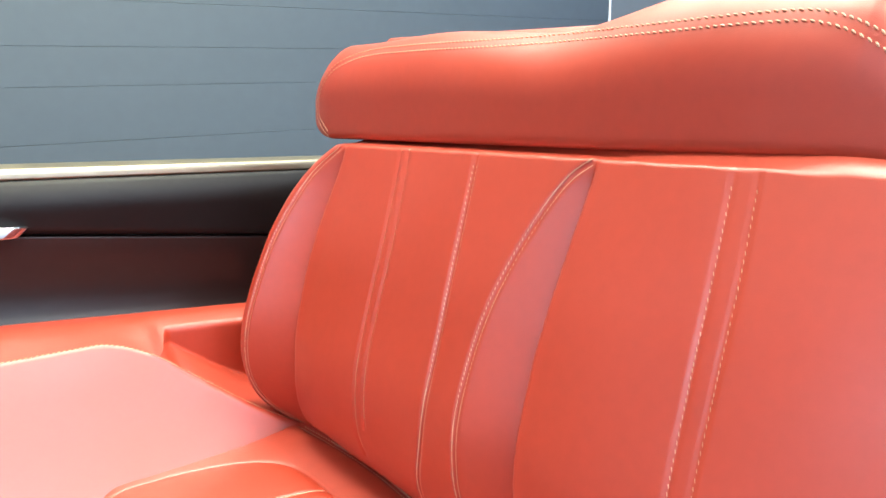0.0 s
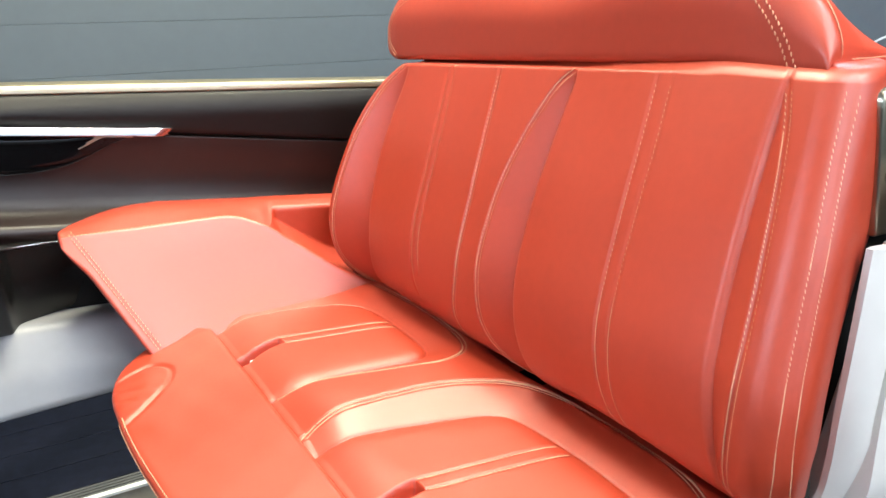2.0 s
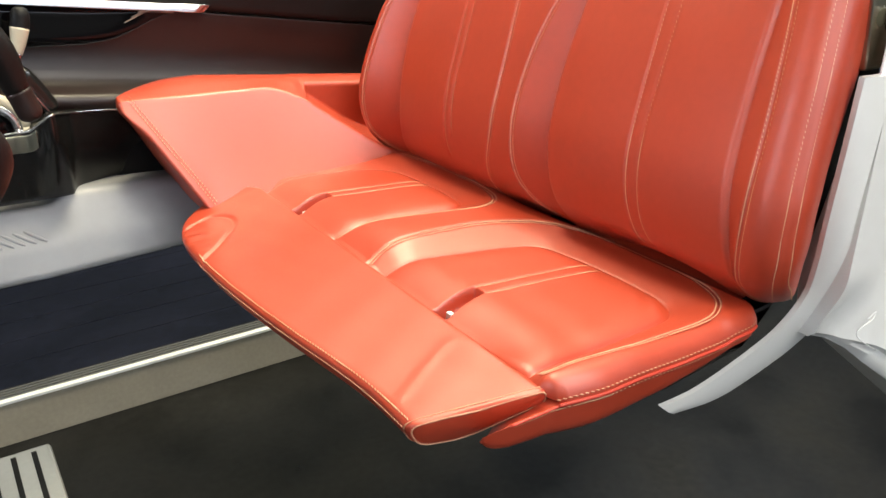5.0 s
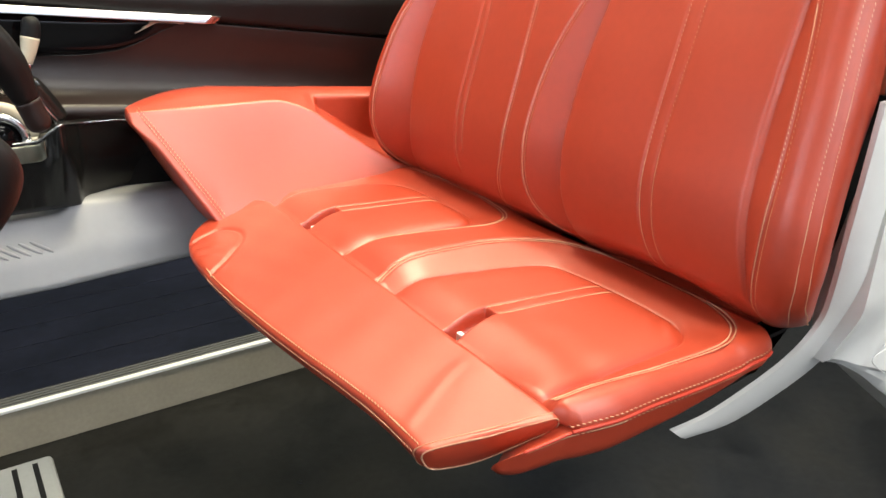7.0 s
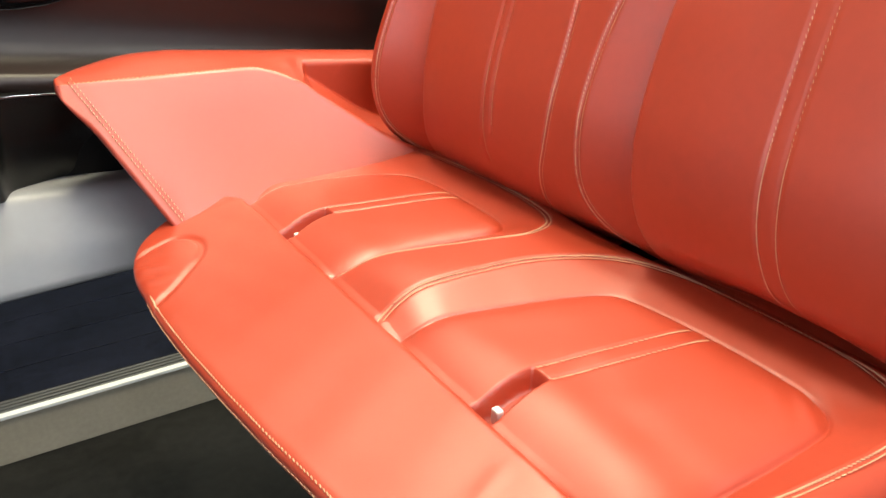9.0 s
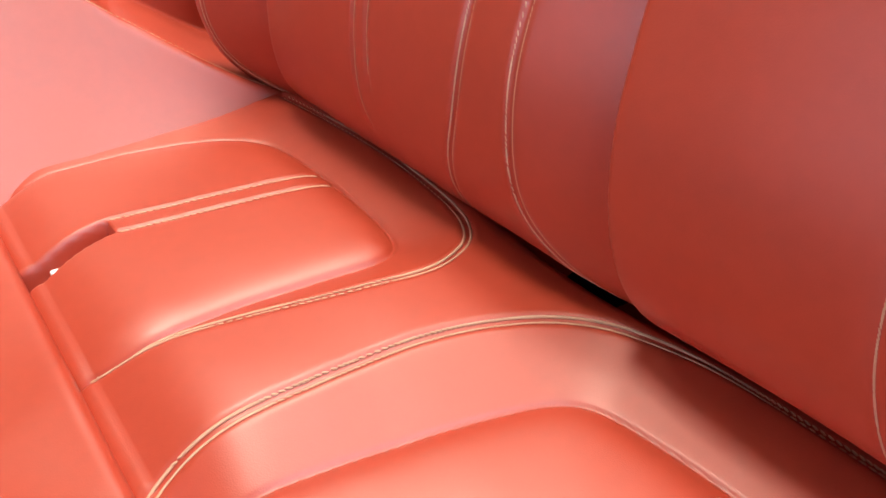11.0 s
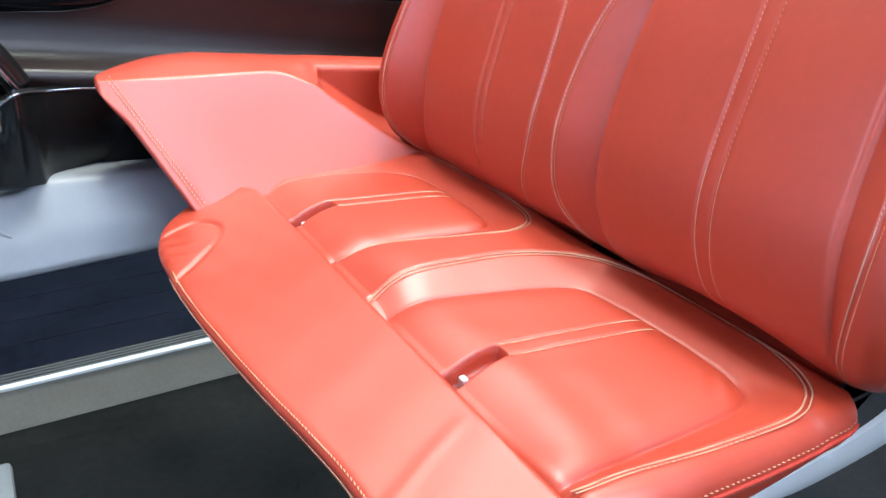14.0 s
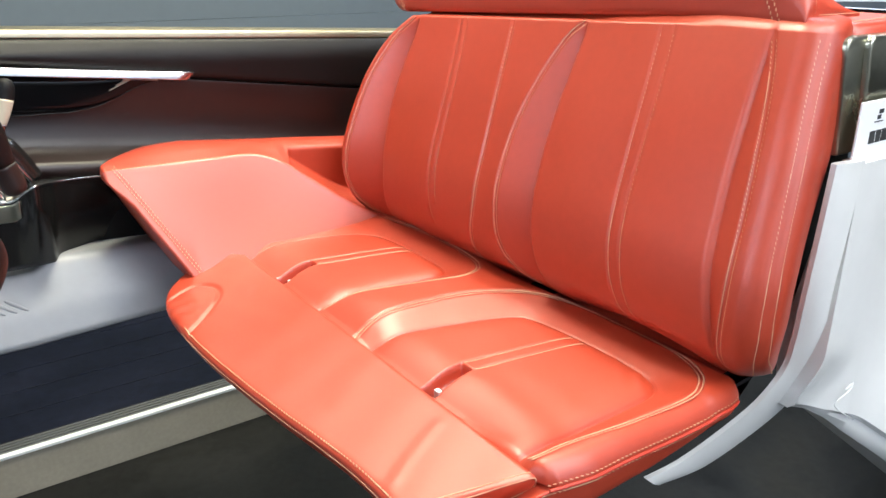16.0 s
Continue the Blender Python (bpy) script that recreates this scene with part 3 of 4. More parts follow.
def cushion():
    r, nose = EDGE_R, 0.022
    xs = np.r_[np.linspace(-0.10, -0.562, 250)]
    front = [(nose * math.sin(a), nose * (1 - math.cos(a))) for a in np.linspace(0.2, math.pi / 2, 7)] + [(nose - 0.008 * k, nose + 0.045 * k / 6) for k in range(1, 7)]
    rolls = [(r * math.sin(a), r * (1 - math.cos(a))) for a in np.linspace(0.15, math.pi / 2, 9)]
    rows = []
    for i in range(len(xs) + len(front)):
        x = xs[min(i, len(xs) - 1)]
        ox, dz = front[i - len(xs)] if i >= len(xs) else (0.0, 0.0)
        yn = near_outline(x) + r + 0.4 * ox
        ys = np.linspace(0.215, yn, 460)
        z = cushion_height(np.full_like(ys, x), ys) - dz
        row = np.stack([np.full_like(ys, x - ox), ys, z], -1)
        depth = 0.014
        side = [(o, d) for o, d in rolls] + [(r - 0.004 * (k / 8) ** 1.4, r + depth * k / 8) for k in range(1, 9)]
        z0 = cushion_height(np.array([x]), np.array([yn]))[0]
        wall = np.array([[x - ox * max(1 - k / 12, 0.2), yn - o, z0 - max(d, dz)] for k, (o, d) in enumerate(side)])
        both = np.vstack([row, wall])
        both[:, 1] += max(dz - nose, 0) * 0.95 * smoothstep(-0.50, -0.78, both[:, 1])
        rows.append(both)
    pts = np.array(rows)
    ob = grid_mesh("cushion", pts, LEATHER, bench, "padded seat cushion with two sewn pads and strap slots")
    seam_on(cushion_surface, RING_NEAR[2:-2], ob, gap=0.0034)
    seam_on(cushion_surface, RING_FAR[2:-1], ob, gap=0.0034)
    for yc, run, lean in SLOTS:
        for s in (-0.0135, 0.0135):
            xx = np.linspace(-0.484, -0.276, 60)
            seam_on(cushion_surface, np.stack([xx, yc + lean * (xx + 0.49) + s], -1), ob, double=False)
    # seam along the open side
    xx = np.linspace(-0.20, -0.575, 120)
    yy = near_outline(xx)
    z = cushion_height(xx, yy + EDGE_R) - 0.021
    p = np.stack([xx, yy + 0.001, z], -1)
    stitches("stitching", p, np.tile([0, -1, 0.25], (len(p), 1)), ob, radius=0.0008)
    tube("piping", np.stack([xx, yy - 0.0005, cushion_height(xx, yy + EDGE_R) - 0.0285], -1), 0.0026, PIPING, ob)
    return ob


cushion()


def cushion_side():
    """Leather side panel that folds in under the cushion's open edge."""
    rows = []
    for x in np.linspace(-0.125, -0.672, 116):
        tip = smoothstep(-0.585, -0.672, x)
        y0 = float(near_outline(np.array(max(x, -0.58)))) - 0.0005 + 0.010 * tip ** 2
        deep = 0.09 - 0.05 * tip
        zt = float(cushion_height(np.array([max(x, -0.565)]), np.array([y0 + EDGE_R]))[0]) - 0.0305 - 0.002 * tip ** 2
        zl = float(np.interp(x, [-0.675, -0.655, -0.627, -0.558, -0.469, -0.384, -0.306, -0.21, -0.165, -0.12], [0.986, 0.981, 0.976, 0.972, 0.973, 0.980, 0.994, 1.018, 1.030, 1.040]))
        zl = min(zl, zt - 0.006)
        h = zt - zl
        out = rounded([(y0 + 0.001, zt), (y0 + 0.010, zt - 0.72 * h), (y0 + min(0.030 + 0.18 * h, 0.6 * deep), zl), (y0 + deep, zl + 0.001), (y0 + deep, zt - 0.002 - 0.05 * smoothstep(-0.565, -0.60, x))], [0.004, 0.03, 0.012, 0.004, 0.004], 7)
        nose = math.sqrt(max(1 - max((-x - 0.632) / 0.0402, 0) ** 2, 0.0004))
        c = np.array([y0 + 0.4 * deep, zt - 0.36 * h])
        out = c + (out - c) * nose
        rows.append(np.stack([np.full(len(out), x), out[:, 0], out[:, 1]], -1))
    pts = np.array(rows)
    ob = grid_mesh("side_panel", pts, LEATHER, bench, "deep coral leather side panel", close_v=True, caps=True)
    loft_stitch(pts, 6, 4, 109, ob)
    tube("piping", pts[2:110, 2] - [0, 0.001, 0], 0.0022, PIPING, ob)


cushion_side()
for tx, ty in ((-0.542, -0.5035), (-0.542, 0.0282)):
    boxed("buckle_tab", (tx - 0.010, tx - 0.001, ty - 0.006, ty + 0.006, 1.018, 1.040), CARD, bench, "small white buckle tab", bevel=0.002)


def leg_rest():
    """Folded-out bolster in front of the cushion."""
    ny = 220
    rows = []
    for s in np.r_[np.linspace(0, 0.05, 26), np.linspace(0.055, 0.33, 110), np.linspace(0.335, 0.988, ny - 40), np.linspace(0.989, 1, 14)]:
        y = 0.2495 - s * (0.2495 + 0.770)
        front = -0.797 + 0.055 * smoothstep(-0.05, -0.72, y)
        back = -0.578
        if y > 0.02:
            front = front + 0.150 * (1 - math.sqrt(max(1 - ((y - 0.02) / 0.23) ** 2, 0)))
            back = back - 0.050 * smoothstep(0.18, 0.25, y)
        zf, zb = 1.016, 1.056
        end = math.sqrt(max(1 - max((-0.761 - y) / 0.009, 0) ** 2, 0))
        w = back - front
        out = rounded([(front, zf + 0.002), (back, zb), (back + 0.004, zb - 0.022), (front + 0.50 * w, zb - 0.078), (front + 0.020, zf - 0.040)],
                      [0.020, 0.024, 0.008, 0.03, 0.018], 9)
        c = (out.min(0) + out.max(0)) / 2
        out = np.vstack([out[:9], out[8] + (out[9] - out[8]) * np.linspace(0, 1, 72)[1:-1, None], out[9:]])
        r = np.linalg.norm(out - c, axis=1)[:, None]
        out = c + (out - c) * (1 - 0.009 * (1 - end) / r)
        k = np.clip((out[:, 0] - front) / w, 0, 1)
        shear = smoothstep(-0.35, -0.770, y)
        under = np.clip((zb - out[:, 1]) / 0.08, 0, 1)
        rows.append(np.stack([out[:, 0], y + shear * (0.062 * (1 - k) + 0.030 * under), out[:, 1]], -1))
    pts = np.array(rows)
    # soft wrinkles and a sewn tongue at the far end
    x, y = pts[..., 0], pts[..., 1]
    top = smoothstep(0.995, 1.02, pts[..., 2]) * smoothstep(-0.762, -0.735, pts[..., 1])
    d = dist_to(curve([(-0.79, 0.10), (-0.758, 0.118), (-0.71, 0.13), (-0.683, 0.092), (-0.695, 0.038), (-0.743, -0.016), (-0.79, -0.055)], 40), x, y)
    dz = -0.004 * np.exp(-(d / 0.005) ** 2) + 0.0035 * np.exp(-((x + 0.745) / 0.045) ** 2 - ((y - 0.045) / 0.06) ** 2)
    dz += 0.0022 * np.sin(y * 150 + x * 90) * np.exp(-((x + 0.77) / 0.022) ** 2 - ((y - 0.05) / 0.05) ** 2)
    d2 = dist_to(curve([(-0.715, -0.640), (-0.663, -0.613), (-0.611, -0.591)], 20), x, y)
    dz += 0.0010 * np.exp(-(d2 / 0.010) ** 2)
    dz += 0.0006 * np.sin(y * 41 + x * 30) * np.sin(x * 55 - y * 13)
    pts[..., 2] += top * dz
    ob = grid_mesh("leg_rest", pts, LEATHER, bench, "folded-out leather leg rest bolster", close_v=True, caps=True)
    # twin rows along the front edge and round the open end
    for col in (2, 6):
        loft_stitch(pts, col, 110, len(pts) - 15, ob)
    for row, lean in ((-15, 0.15), (-3, 2.0)):
        ring = pts[row]
        nn = ring - (ring.min(0) + ring.max(0)) / 2
        nn /= np.linalg.norm(nn, axis=1)[:, None] + 1e-9
        nn[:, 1] -= lean
        stitches("stitching", np.vstack([ring, ring[:1]]) + np.vstack([nn, nn[:1]]) * 0.0004, np.vstack([nn, nn[:1]]), ob, pitch=0.0088, length=0.0056, radius=0.0007)
    return ob


leg_rest()


def armrest():
    """Winged armrest at the far end, one closed loft along the bench's depth."""
    rows = []
    for x in np.linspace(-0.811, -0.12, 150):
        k = smoothstep(-0.50, -0.15, x)
        yi, zi = 0.342 + 0.01 * smoothstep(-0.8, -0.5, x) - 0.145 * k, 1.240 - 0.006 * smoothstep(-0.8, -0.45, x) - 0.172 * k
        zb = max(1.236 - (x + 0.811) * 1.86 - 0.016 * (1 - smoothstep(-0.811, -0.765, x)), 0.985)
        slope = 0.78
        ymid = 0.342 - (1.240 - zb) * slope
        u = min(max((x + 0.813) / 0.20, 0), 1)
        outer = 0.358 + 0.152 * math.sqrt(1 - (1 - u) ** 2)
        crown = 1.243 + 0.012 * smoothstep(-0.82, -0.66, x) - 0.095 * max(x + 0.60, 0)
        ledge = smoothstep(-0.41, -0.36, x)
        hollow = smoothstep(-0.83, -0.45, x)
        ly, lz = yi + (0.405 - yi) * ledge, zi + (crown - 0.010 - zi) * ledge
        py, pz = yi + 0.03 * ledge, zi - 0.012 * ledge
        py2, pz2 = ly - 0.004 * ledge, min(zi + 0.02, lz)
        poly = [(outer, min(zb, crown - 0.012)), (outer, crown - 0.004), ((outer + ly) / 2, max(crown + 0.004, lz + 0.002)), (ly, lz), (py2, pz2), (py, pz), (yi, zi), ((yi + ymid) / 2 + 0.016 * hollow, (zi + zb) / 2 - 0.010 * hollow), (ymid, zb), (ymid + 0.05, zb)]
        rad = [0.004, 0.02, 0.05, 0.010, 0.006, 0.006, 0.030, 0.20, 0.022, 0.003]
        out = rounded(poly, rad, 6, 9)
        rows.append(np.stack([np.full(len(out), x), out[:, 0], out[:, 1]], -1))
    ob = grid_mesh("armrest", np.array(rows), LEATHER, bench, "wing-shaped leather armrest with piped front edge", close_v=True, caps=True)
    pts = np.array(rows)
    loft_stitch(pts, 90, 6, 134, ob)
    fx = np.linspace(-0.808, -0.694, 80)
    for d in (0.019, 0.026):
        fz = 1.236 - (fx + 0.811) * 1.86 + 0.7 * d
        stitches("stitching", np.stack([fx + 0.7 * d, 0.342 - (1.240 - fz) * 0.78 - 0.0006, fz + 0.0006], -1), np.tile([0, -0.79, 0.61], (80, 1)), ob)
    return ob


armrest()


def headrest():
    rows = []
    far, near = 0.335, -0.752
    end_line = curve([(0.0, 1.600), (0.0035, 1.622), (0.020, 1.655), (0.052, 1.690), (0.095, 1.720), (0.14, 1.741)], 60)
    for s in np.r_[np.linspace(0, 0.86, 150), 1 - 0.14 * np.linspace(1, 0, 71)[1:] ** 1.7]:
        y = far - s * (far - near)
        top = 1.702 + 0.012 * math.exp(-((y + 0.02) / 0.16) ** 2) + 0.040 * smoothstep(-0.22, -0.47, y)
        bot = 1.541 + 0.047 * (0.3 - y) / 1.05 - 0.012 * smoothstep(-0.58, -0.74, y)
        ef = math.sqrt(max(1 - max((y - (far - 0.085)) / 0.085, 0) ** 2, 0))
        mid = 1.60
        top = mid + (top - mid) * (0.12 + 0.88 * ef)
        bot = mid + (bot - mid) * (0.2 + 0.8 * ef)
        if y < -0.615:
            top = min(top, float(np.interp(y - near, end_line[:, 0], end_line[:, 1])))
        xf = -0.112 + 0.03 * (1 - ef)
        back = -0.024 - 0.01 * (1 - ef)
        h = top - bot
        e = 0.25 * smoothstep(-0.59, -0.66, y)
        poly = [(xf - 0.003, bot), (xf - 0.001, bot + 0.55 * h), (xf + 0.020 - 0.008 * e, top - 0.026 * (1 - 0.5 * e) * h / 0.16), (xf + 0.055, top), (back, top - 0.024 * h / 0.16), (back + 0.008, bot + 0.45 * h), (back - 0.006, bot + 0.25 * h), (back - 0.03, bot + 0.004)]
        out = rounded(poly, [0.016, 0.05, 0.028 - 0.016 * e, 0.04 - 0.03 * e, 0.012, 0.04, 0.02, 0.02], 7, 6)
        bend = 0.060 * smoothstep(-0.56, -0.74, y) * np.clip((out[:, 0] - xf - 0.02) / 0.075, 0, 1.1)
        rows.append(np.stack([out[:, 0], y + bend, out[:, 1]], -1))
    ob = grid_mesh("headrest", np.array(rows), LEATHER, bench, "long padded leather headrest bar", close_v=True, caps=True)
    c = curve([(-0.714, 1.582), (-0.697, 1.614), (-0.670, 1.648), (-0.632, 1.680), (-0.585, 1.700), (-0.53, 1.705), (-0.38, 1.700), (-0.15, 1.694), (0.03, 1.692), (0.17, 1.686), (0.25, 1.665), (0.29, 1.625), (0.295, 1.58), (0.255, 1.548)], 200)
    pts = np.array(rows)
    row_y = pts[:, 0, 1]
    for col in (33, 36):
        loft_stitch(pts, col, 158, 218, ob)
    for d in (0.0, 0.009):
        o = offset_line(c, -d)
        hx = np.array([np.interp(z, pts[r, 3:40, 2], pts[r, 3:40, 0]) for r, z in zip(np.abs(row_y[None] - o[:, :1]).argmin(1), o[:, 1])])
        stitches("stitching", np.stack([hx - 0.0005, o[:, 0], o[:, 1]], -1), np.tile([-0.95, 0, 0.3], (200, 1)), ob)
    return ob


headrest()


def headrest_foot():
    """Wedge that carries the headrest bar from behind."""
    rows = []
    for y in np.r_[np.linspace(0.20, -0.60, 30), np.linspace(-0.605, -0.700, 24)]:
        f = np.clip((y + 0.706) / 0.085, 0.06, 1) ** 0.8
        out = rounded([(-0.06, 1.570), (-0.06, 1.585 + 0.075 * f), (-0.020, 1.585 + 0.127 * f), (0.018, 1.585 + 0.106 * f), (0.122, 1.588), (0.126, 1.570)], [0.004, 0.01, 0.014, 0.03, 0.006, 0.003], 6)
        rows.append(np.stack([out[:, 0], np.full(len(out), y), out[:, 1]], -1))
    ob = grid_mesh("headrest_foot", np.array(rows), LEATHER, bench, "sloping leather foot behind the headrest bar", close_v=True, caps=True)
    x = np.linspace(0.0, 0.125, 40)
    stitches("stitching", np.stack([x, np.full(40, -0.7035), np.full(40, 1.5875)], -1), np.tile([0, -0.5, 0.9], (40, 1)), ob)


headrest_foot()


def seat_shell():
    """Leather-covered shelf behind the backrest and under the headrest."""
    out = []
    for y in np.linspace(0.16, -0.785, 40):
        poly = rounded([(-0.045, 1.50), (-0.045, 1.580), (0.20, 1.585), (0.20, 1.50)], [0.01, 0.02, 0.02, 0.01], 6)
        e = 0.014 * (1 - math.sqrt(max(1 - max((-0.755 - y) / 0.03, 0) ** 2, 0)))
        out.append(np.stack([poly[:, 0], np.full(len(poly), y), np.minimum(poly[:, 1], 1.6 - e)], -1))
    ob = grid_mesh("rear_shelf", np.array(out), LEATHER, bench, "coral leather shelf behind the headrest", close_v=True, caps=True)
    x = np.linspace(-0.03, 0.19, 140)
    p = np.stack([x, np.full(140, -0.758), 1.5815 + (x + 0.045) * 0.0204], -1)
    stitches("stitching", p, np.tile([0, 0, 1.0], (140, 1)), ob)
    return ob


seat_shell()

# ---- car body on the open side: white frame, dark pillar panels, name card ----
body = thing("show_car", "white show car cut open around the seat, dark door lining", "car")
FRAME_IN = curve([(-0.115, -0.829, 1.403), (-0.111, -0.823, 1.31), (-0.102, -0.813, 1.20), (-0.087, -0.801, 1.11), (-0.082, -0.789, 1.055), (-0.101, -0.767, 0.994), (-0.145, -0.737, 0.936), (-0.203, -0.708, 0.887), (-0.262, -0.690, 0.867)], 90)
FRAME_OUT = curve([(-0.050, -0.838, 1.403), (-0.058, -0.838, 1.31), (-0.062, -0.834, 1.20), (-0.048, -0.825, 1.11), (-0.027, -0.806, 1.035), (-0.028, -0.772, 0.960), (-0.070, -0.744, 0.905), (-0.139, -0.711, 0.851), (-0.225, -0.690, 0.839)], 90)


def white_frame():
    rows = []
    for k, (a, b) in enumerate(zip(FRAME_IN, FRAME_OUT)):
        t = k / 89
        th = 0.009 * (1 - 0.4 * t)
        back = np.array([0.012, th, 0.0])
        mid = (a + b) / 2 + np.array([-0.003, -0.004, 0])
        rows.append(np.array([a + back, a + [0.001, 0.007, 0], a + (mid - a) * 0.08, a * 0.65 + mid * 0.35, mid, mid * 0.35 + b * 0.65, b + (mid - b) * 0.08, b + [-0.001, 0.007, 0], b + back * 0.9]))
    ob = grid_mesh("seat_frame", np.array(rows), WHITE_PAINT, body, "white gloss frame curving under the seat", close_v=True, caps=True)
    ob.data.set_sharp_from_angle(angle=radians(28))
    return ob


white_frame()


def arch(x):
    """Lower edge of the flank."""
    return np.interp(x, [-0.08, -0.05, -0.02, 0.02, 0.093, 0.318, 1.27], [0.985, 0.982, 0.972, 0.948, 0.892, 0.722, 0.0])


def flank():
    xs = np.r_[np.linspace(-0.058, 0.10, 40), np.linspace(0.11, 1.32, 60)]
    rows = []
    for x in xs:
        lo = max(float(arch(x)), 0.002)
        top = 1.398
        lip = 0.034 * smoothstep(-0.03, 0.10, x) + 0.006
        zs = np.r_[lo, lo + 0.004, lo + lip * 0.5, lo + lip - 0.003, lo + lip + 0.003, lo + lip + 0.01, np.linspace(lo + lip + 0.02, top, 30)]
        rel = zs - lo - lip
        bulge = 0.055 * smoothstep(0.02, 0.25, x) * np.exp(-((zs - 0.93 + 0.25 * x) / 0.14) ** 2)
        y = -0.838 + 0.034 * smoothstep(1.10, 0.98, zs) * smoothstep(0.05, -0.05, x) - bulge + np.where(rel < 0, 0.012, 0.0) * smoothstep(-0.03, 0.08, x)
        y = y + 0.010 * np.exp(-((zs - lo) / 0.006) ** 2) + 0.03 * smoothstep(0.0, 0.25, x) * smoothstep(1.10, 1.38, zs)
        front = np.stack([np.full_like(zs, x), y, zs], -1)
        rear = np.array([[x, y[-1] + 0.03, top], [x, -0.76, lo + 0.1], [x, -0.77, lo + 0.002]])
        rows.append(np.vstack([front, rear]))
    ob = grid_mesh("flank", np.array(rows), WHITE_PAINT, body, "white gloss flank with a raised arch lip", close_v=True, caps=True)
    ob.data.set_sharp_from_angle(angle=radians(28))
    return ob


flank()
hook = curve([(0.02, -0.842, 1.012), (0.035, -0.845, 1.022), (0.028, -0.845, 1.01), (0.004, -0.838, 0.992), (0.02, -0.84, 0.972), (0.06, -0.846, 0.945)], 40)
tube("flank_edge_bead", hook, 0.0011, WHITE_PAINT, body)


def gap_fill():
    """Black body that fills the dark gap between seat and frame."""
    prof = [(-0.10, 1.43), (-0.085, 1.11), (-0.10, 1.05), (-0.16, 0.965), (-0.245, 0.888), (-0.285, 0.915), (-0.36, 0.985), (-0.50, 1.0), (-0.555, 1.005), (-0.555, 1.02), (-0.12, 1.035), (0.06, 1.10), (0.06, 1.43)]
    rows = []
    for y, k in ((-0.757, 0.985), (-0.752, 1.0), (0.20, 1.0), (0.205, 0.985)):
        p = rounded(prof, [0.008] * len(prof), 4)
        c = p.mean(0)
        q = c + (p - c) * k
        rows.append(np.stack([q[:, 0], np.full(len(q), y) + (0.075 * smoothstep(1.0, 0.88, q[:, 1]) if y < 0 else 0), q[:, 1]], -1))
    return grid_mesh("gap_fill", np.array(rows), BLACK_MATT, body, "black body filling the gap under the seat", close_v=True, caps=True)


gap_fill()


def pillar_panel(name, x0, x1, y, corner):
    out = rounded([(x0 + 0.026, 1.402), (x0, 1.568), (x1, 1.568), (x1, 1.402)], [0.004, corner, 0.006, 0.004], 8)
    rows = []
    for dy, k in ((0.045, 0.0), (0.004, 0.0), (0.001, 0.002), (0.0, 0.006)):
        c = out.mean(0)
        d = out - c
        q = c + d * (1 - k / np.maximum(np.linalg.norm(d, axis=1), 0.01)[:, None])
        rows.append(np.stack([q[:, 0], np.full(len(q), y + dy), q[:, 1]], -1))
    return grid_mesh(name, np.array(rows), STEEL, body, "brushed olive metal pillar panel", caps=True, close_v=True)


pillar_panel("pillar_panel", -0.092, -0.026, -0.803, 0.022)
pillar_panel("pillar_panel", -0.048, 0.95, -0.812, 0.018)

card = thing("name_card", "white name card leaning on the olive metal pillar panel", "sign")
card.location = (-0.066, -0.822, 1.394)
card.rotation_euler = (0, 0, radians(2))
bm = bmesh.new()
box(bm, 0, 0.30, -0.004, 0.0, 0.0, 0.088, 0.0018)
part("card", bm, CARD, card, smooth=False)
bm = bmesh.new()
for k, (x0, w) in enumerate(((0.036, 0.016), (0.055, 0.014), (0.072, 0.018), (0.094, 0.014), (0.111, 0.014), (0.128, 0.016))):
    box(bm, x0, x0 + w, -0.0048, -0.004, 0.026, 0.044)
part("printed_bars", bm, INK, card, "dark printed bars", smooth=False)
bm = bmesh.new()
for z0, x0, w in ((0.060, 0.050, 0.010), (0.068, 0.053, 0.012), (0.056, 0.044, 0.024)):
    box(bm, x0, x0 + w, -0.0048, -0.004, z0, z0 + 0.006 if z0 > 0.058 else z0 + 0.0015)
part("printed_mark", bm, INK, card, "small dark printed mark", smooth=False)

# ---- far door ----
door = body


def zb(x):
    return 1.477 - 0.047 * (x + 0.04)


def zseam(x):
    return 1.389 - 0.131 * (x + 0.556)


def zledge(x):
    return 1.238 - 0.105 * (x + 0.91)


def door_strip(name, poly_at, mat, label, radii, x0=-2.2, x1=1.3, n=60, caps=True):
    rows = []
    for x in np.linspace(x0, x1, n):
        out = rounded(poly_at(x), radii, 6, 4)
        rows.append(np.stack([np.full(len(out), x), out[:, 0], out[:, 1]], -1))
    return grid_mesh(name, np.array(rows), mat, door, label, close_v=True, caps=caps)


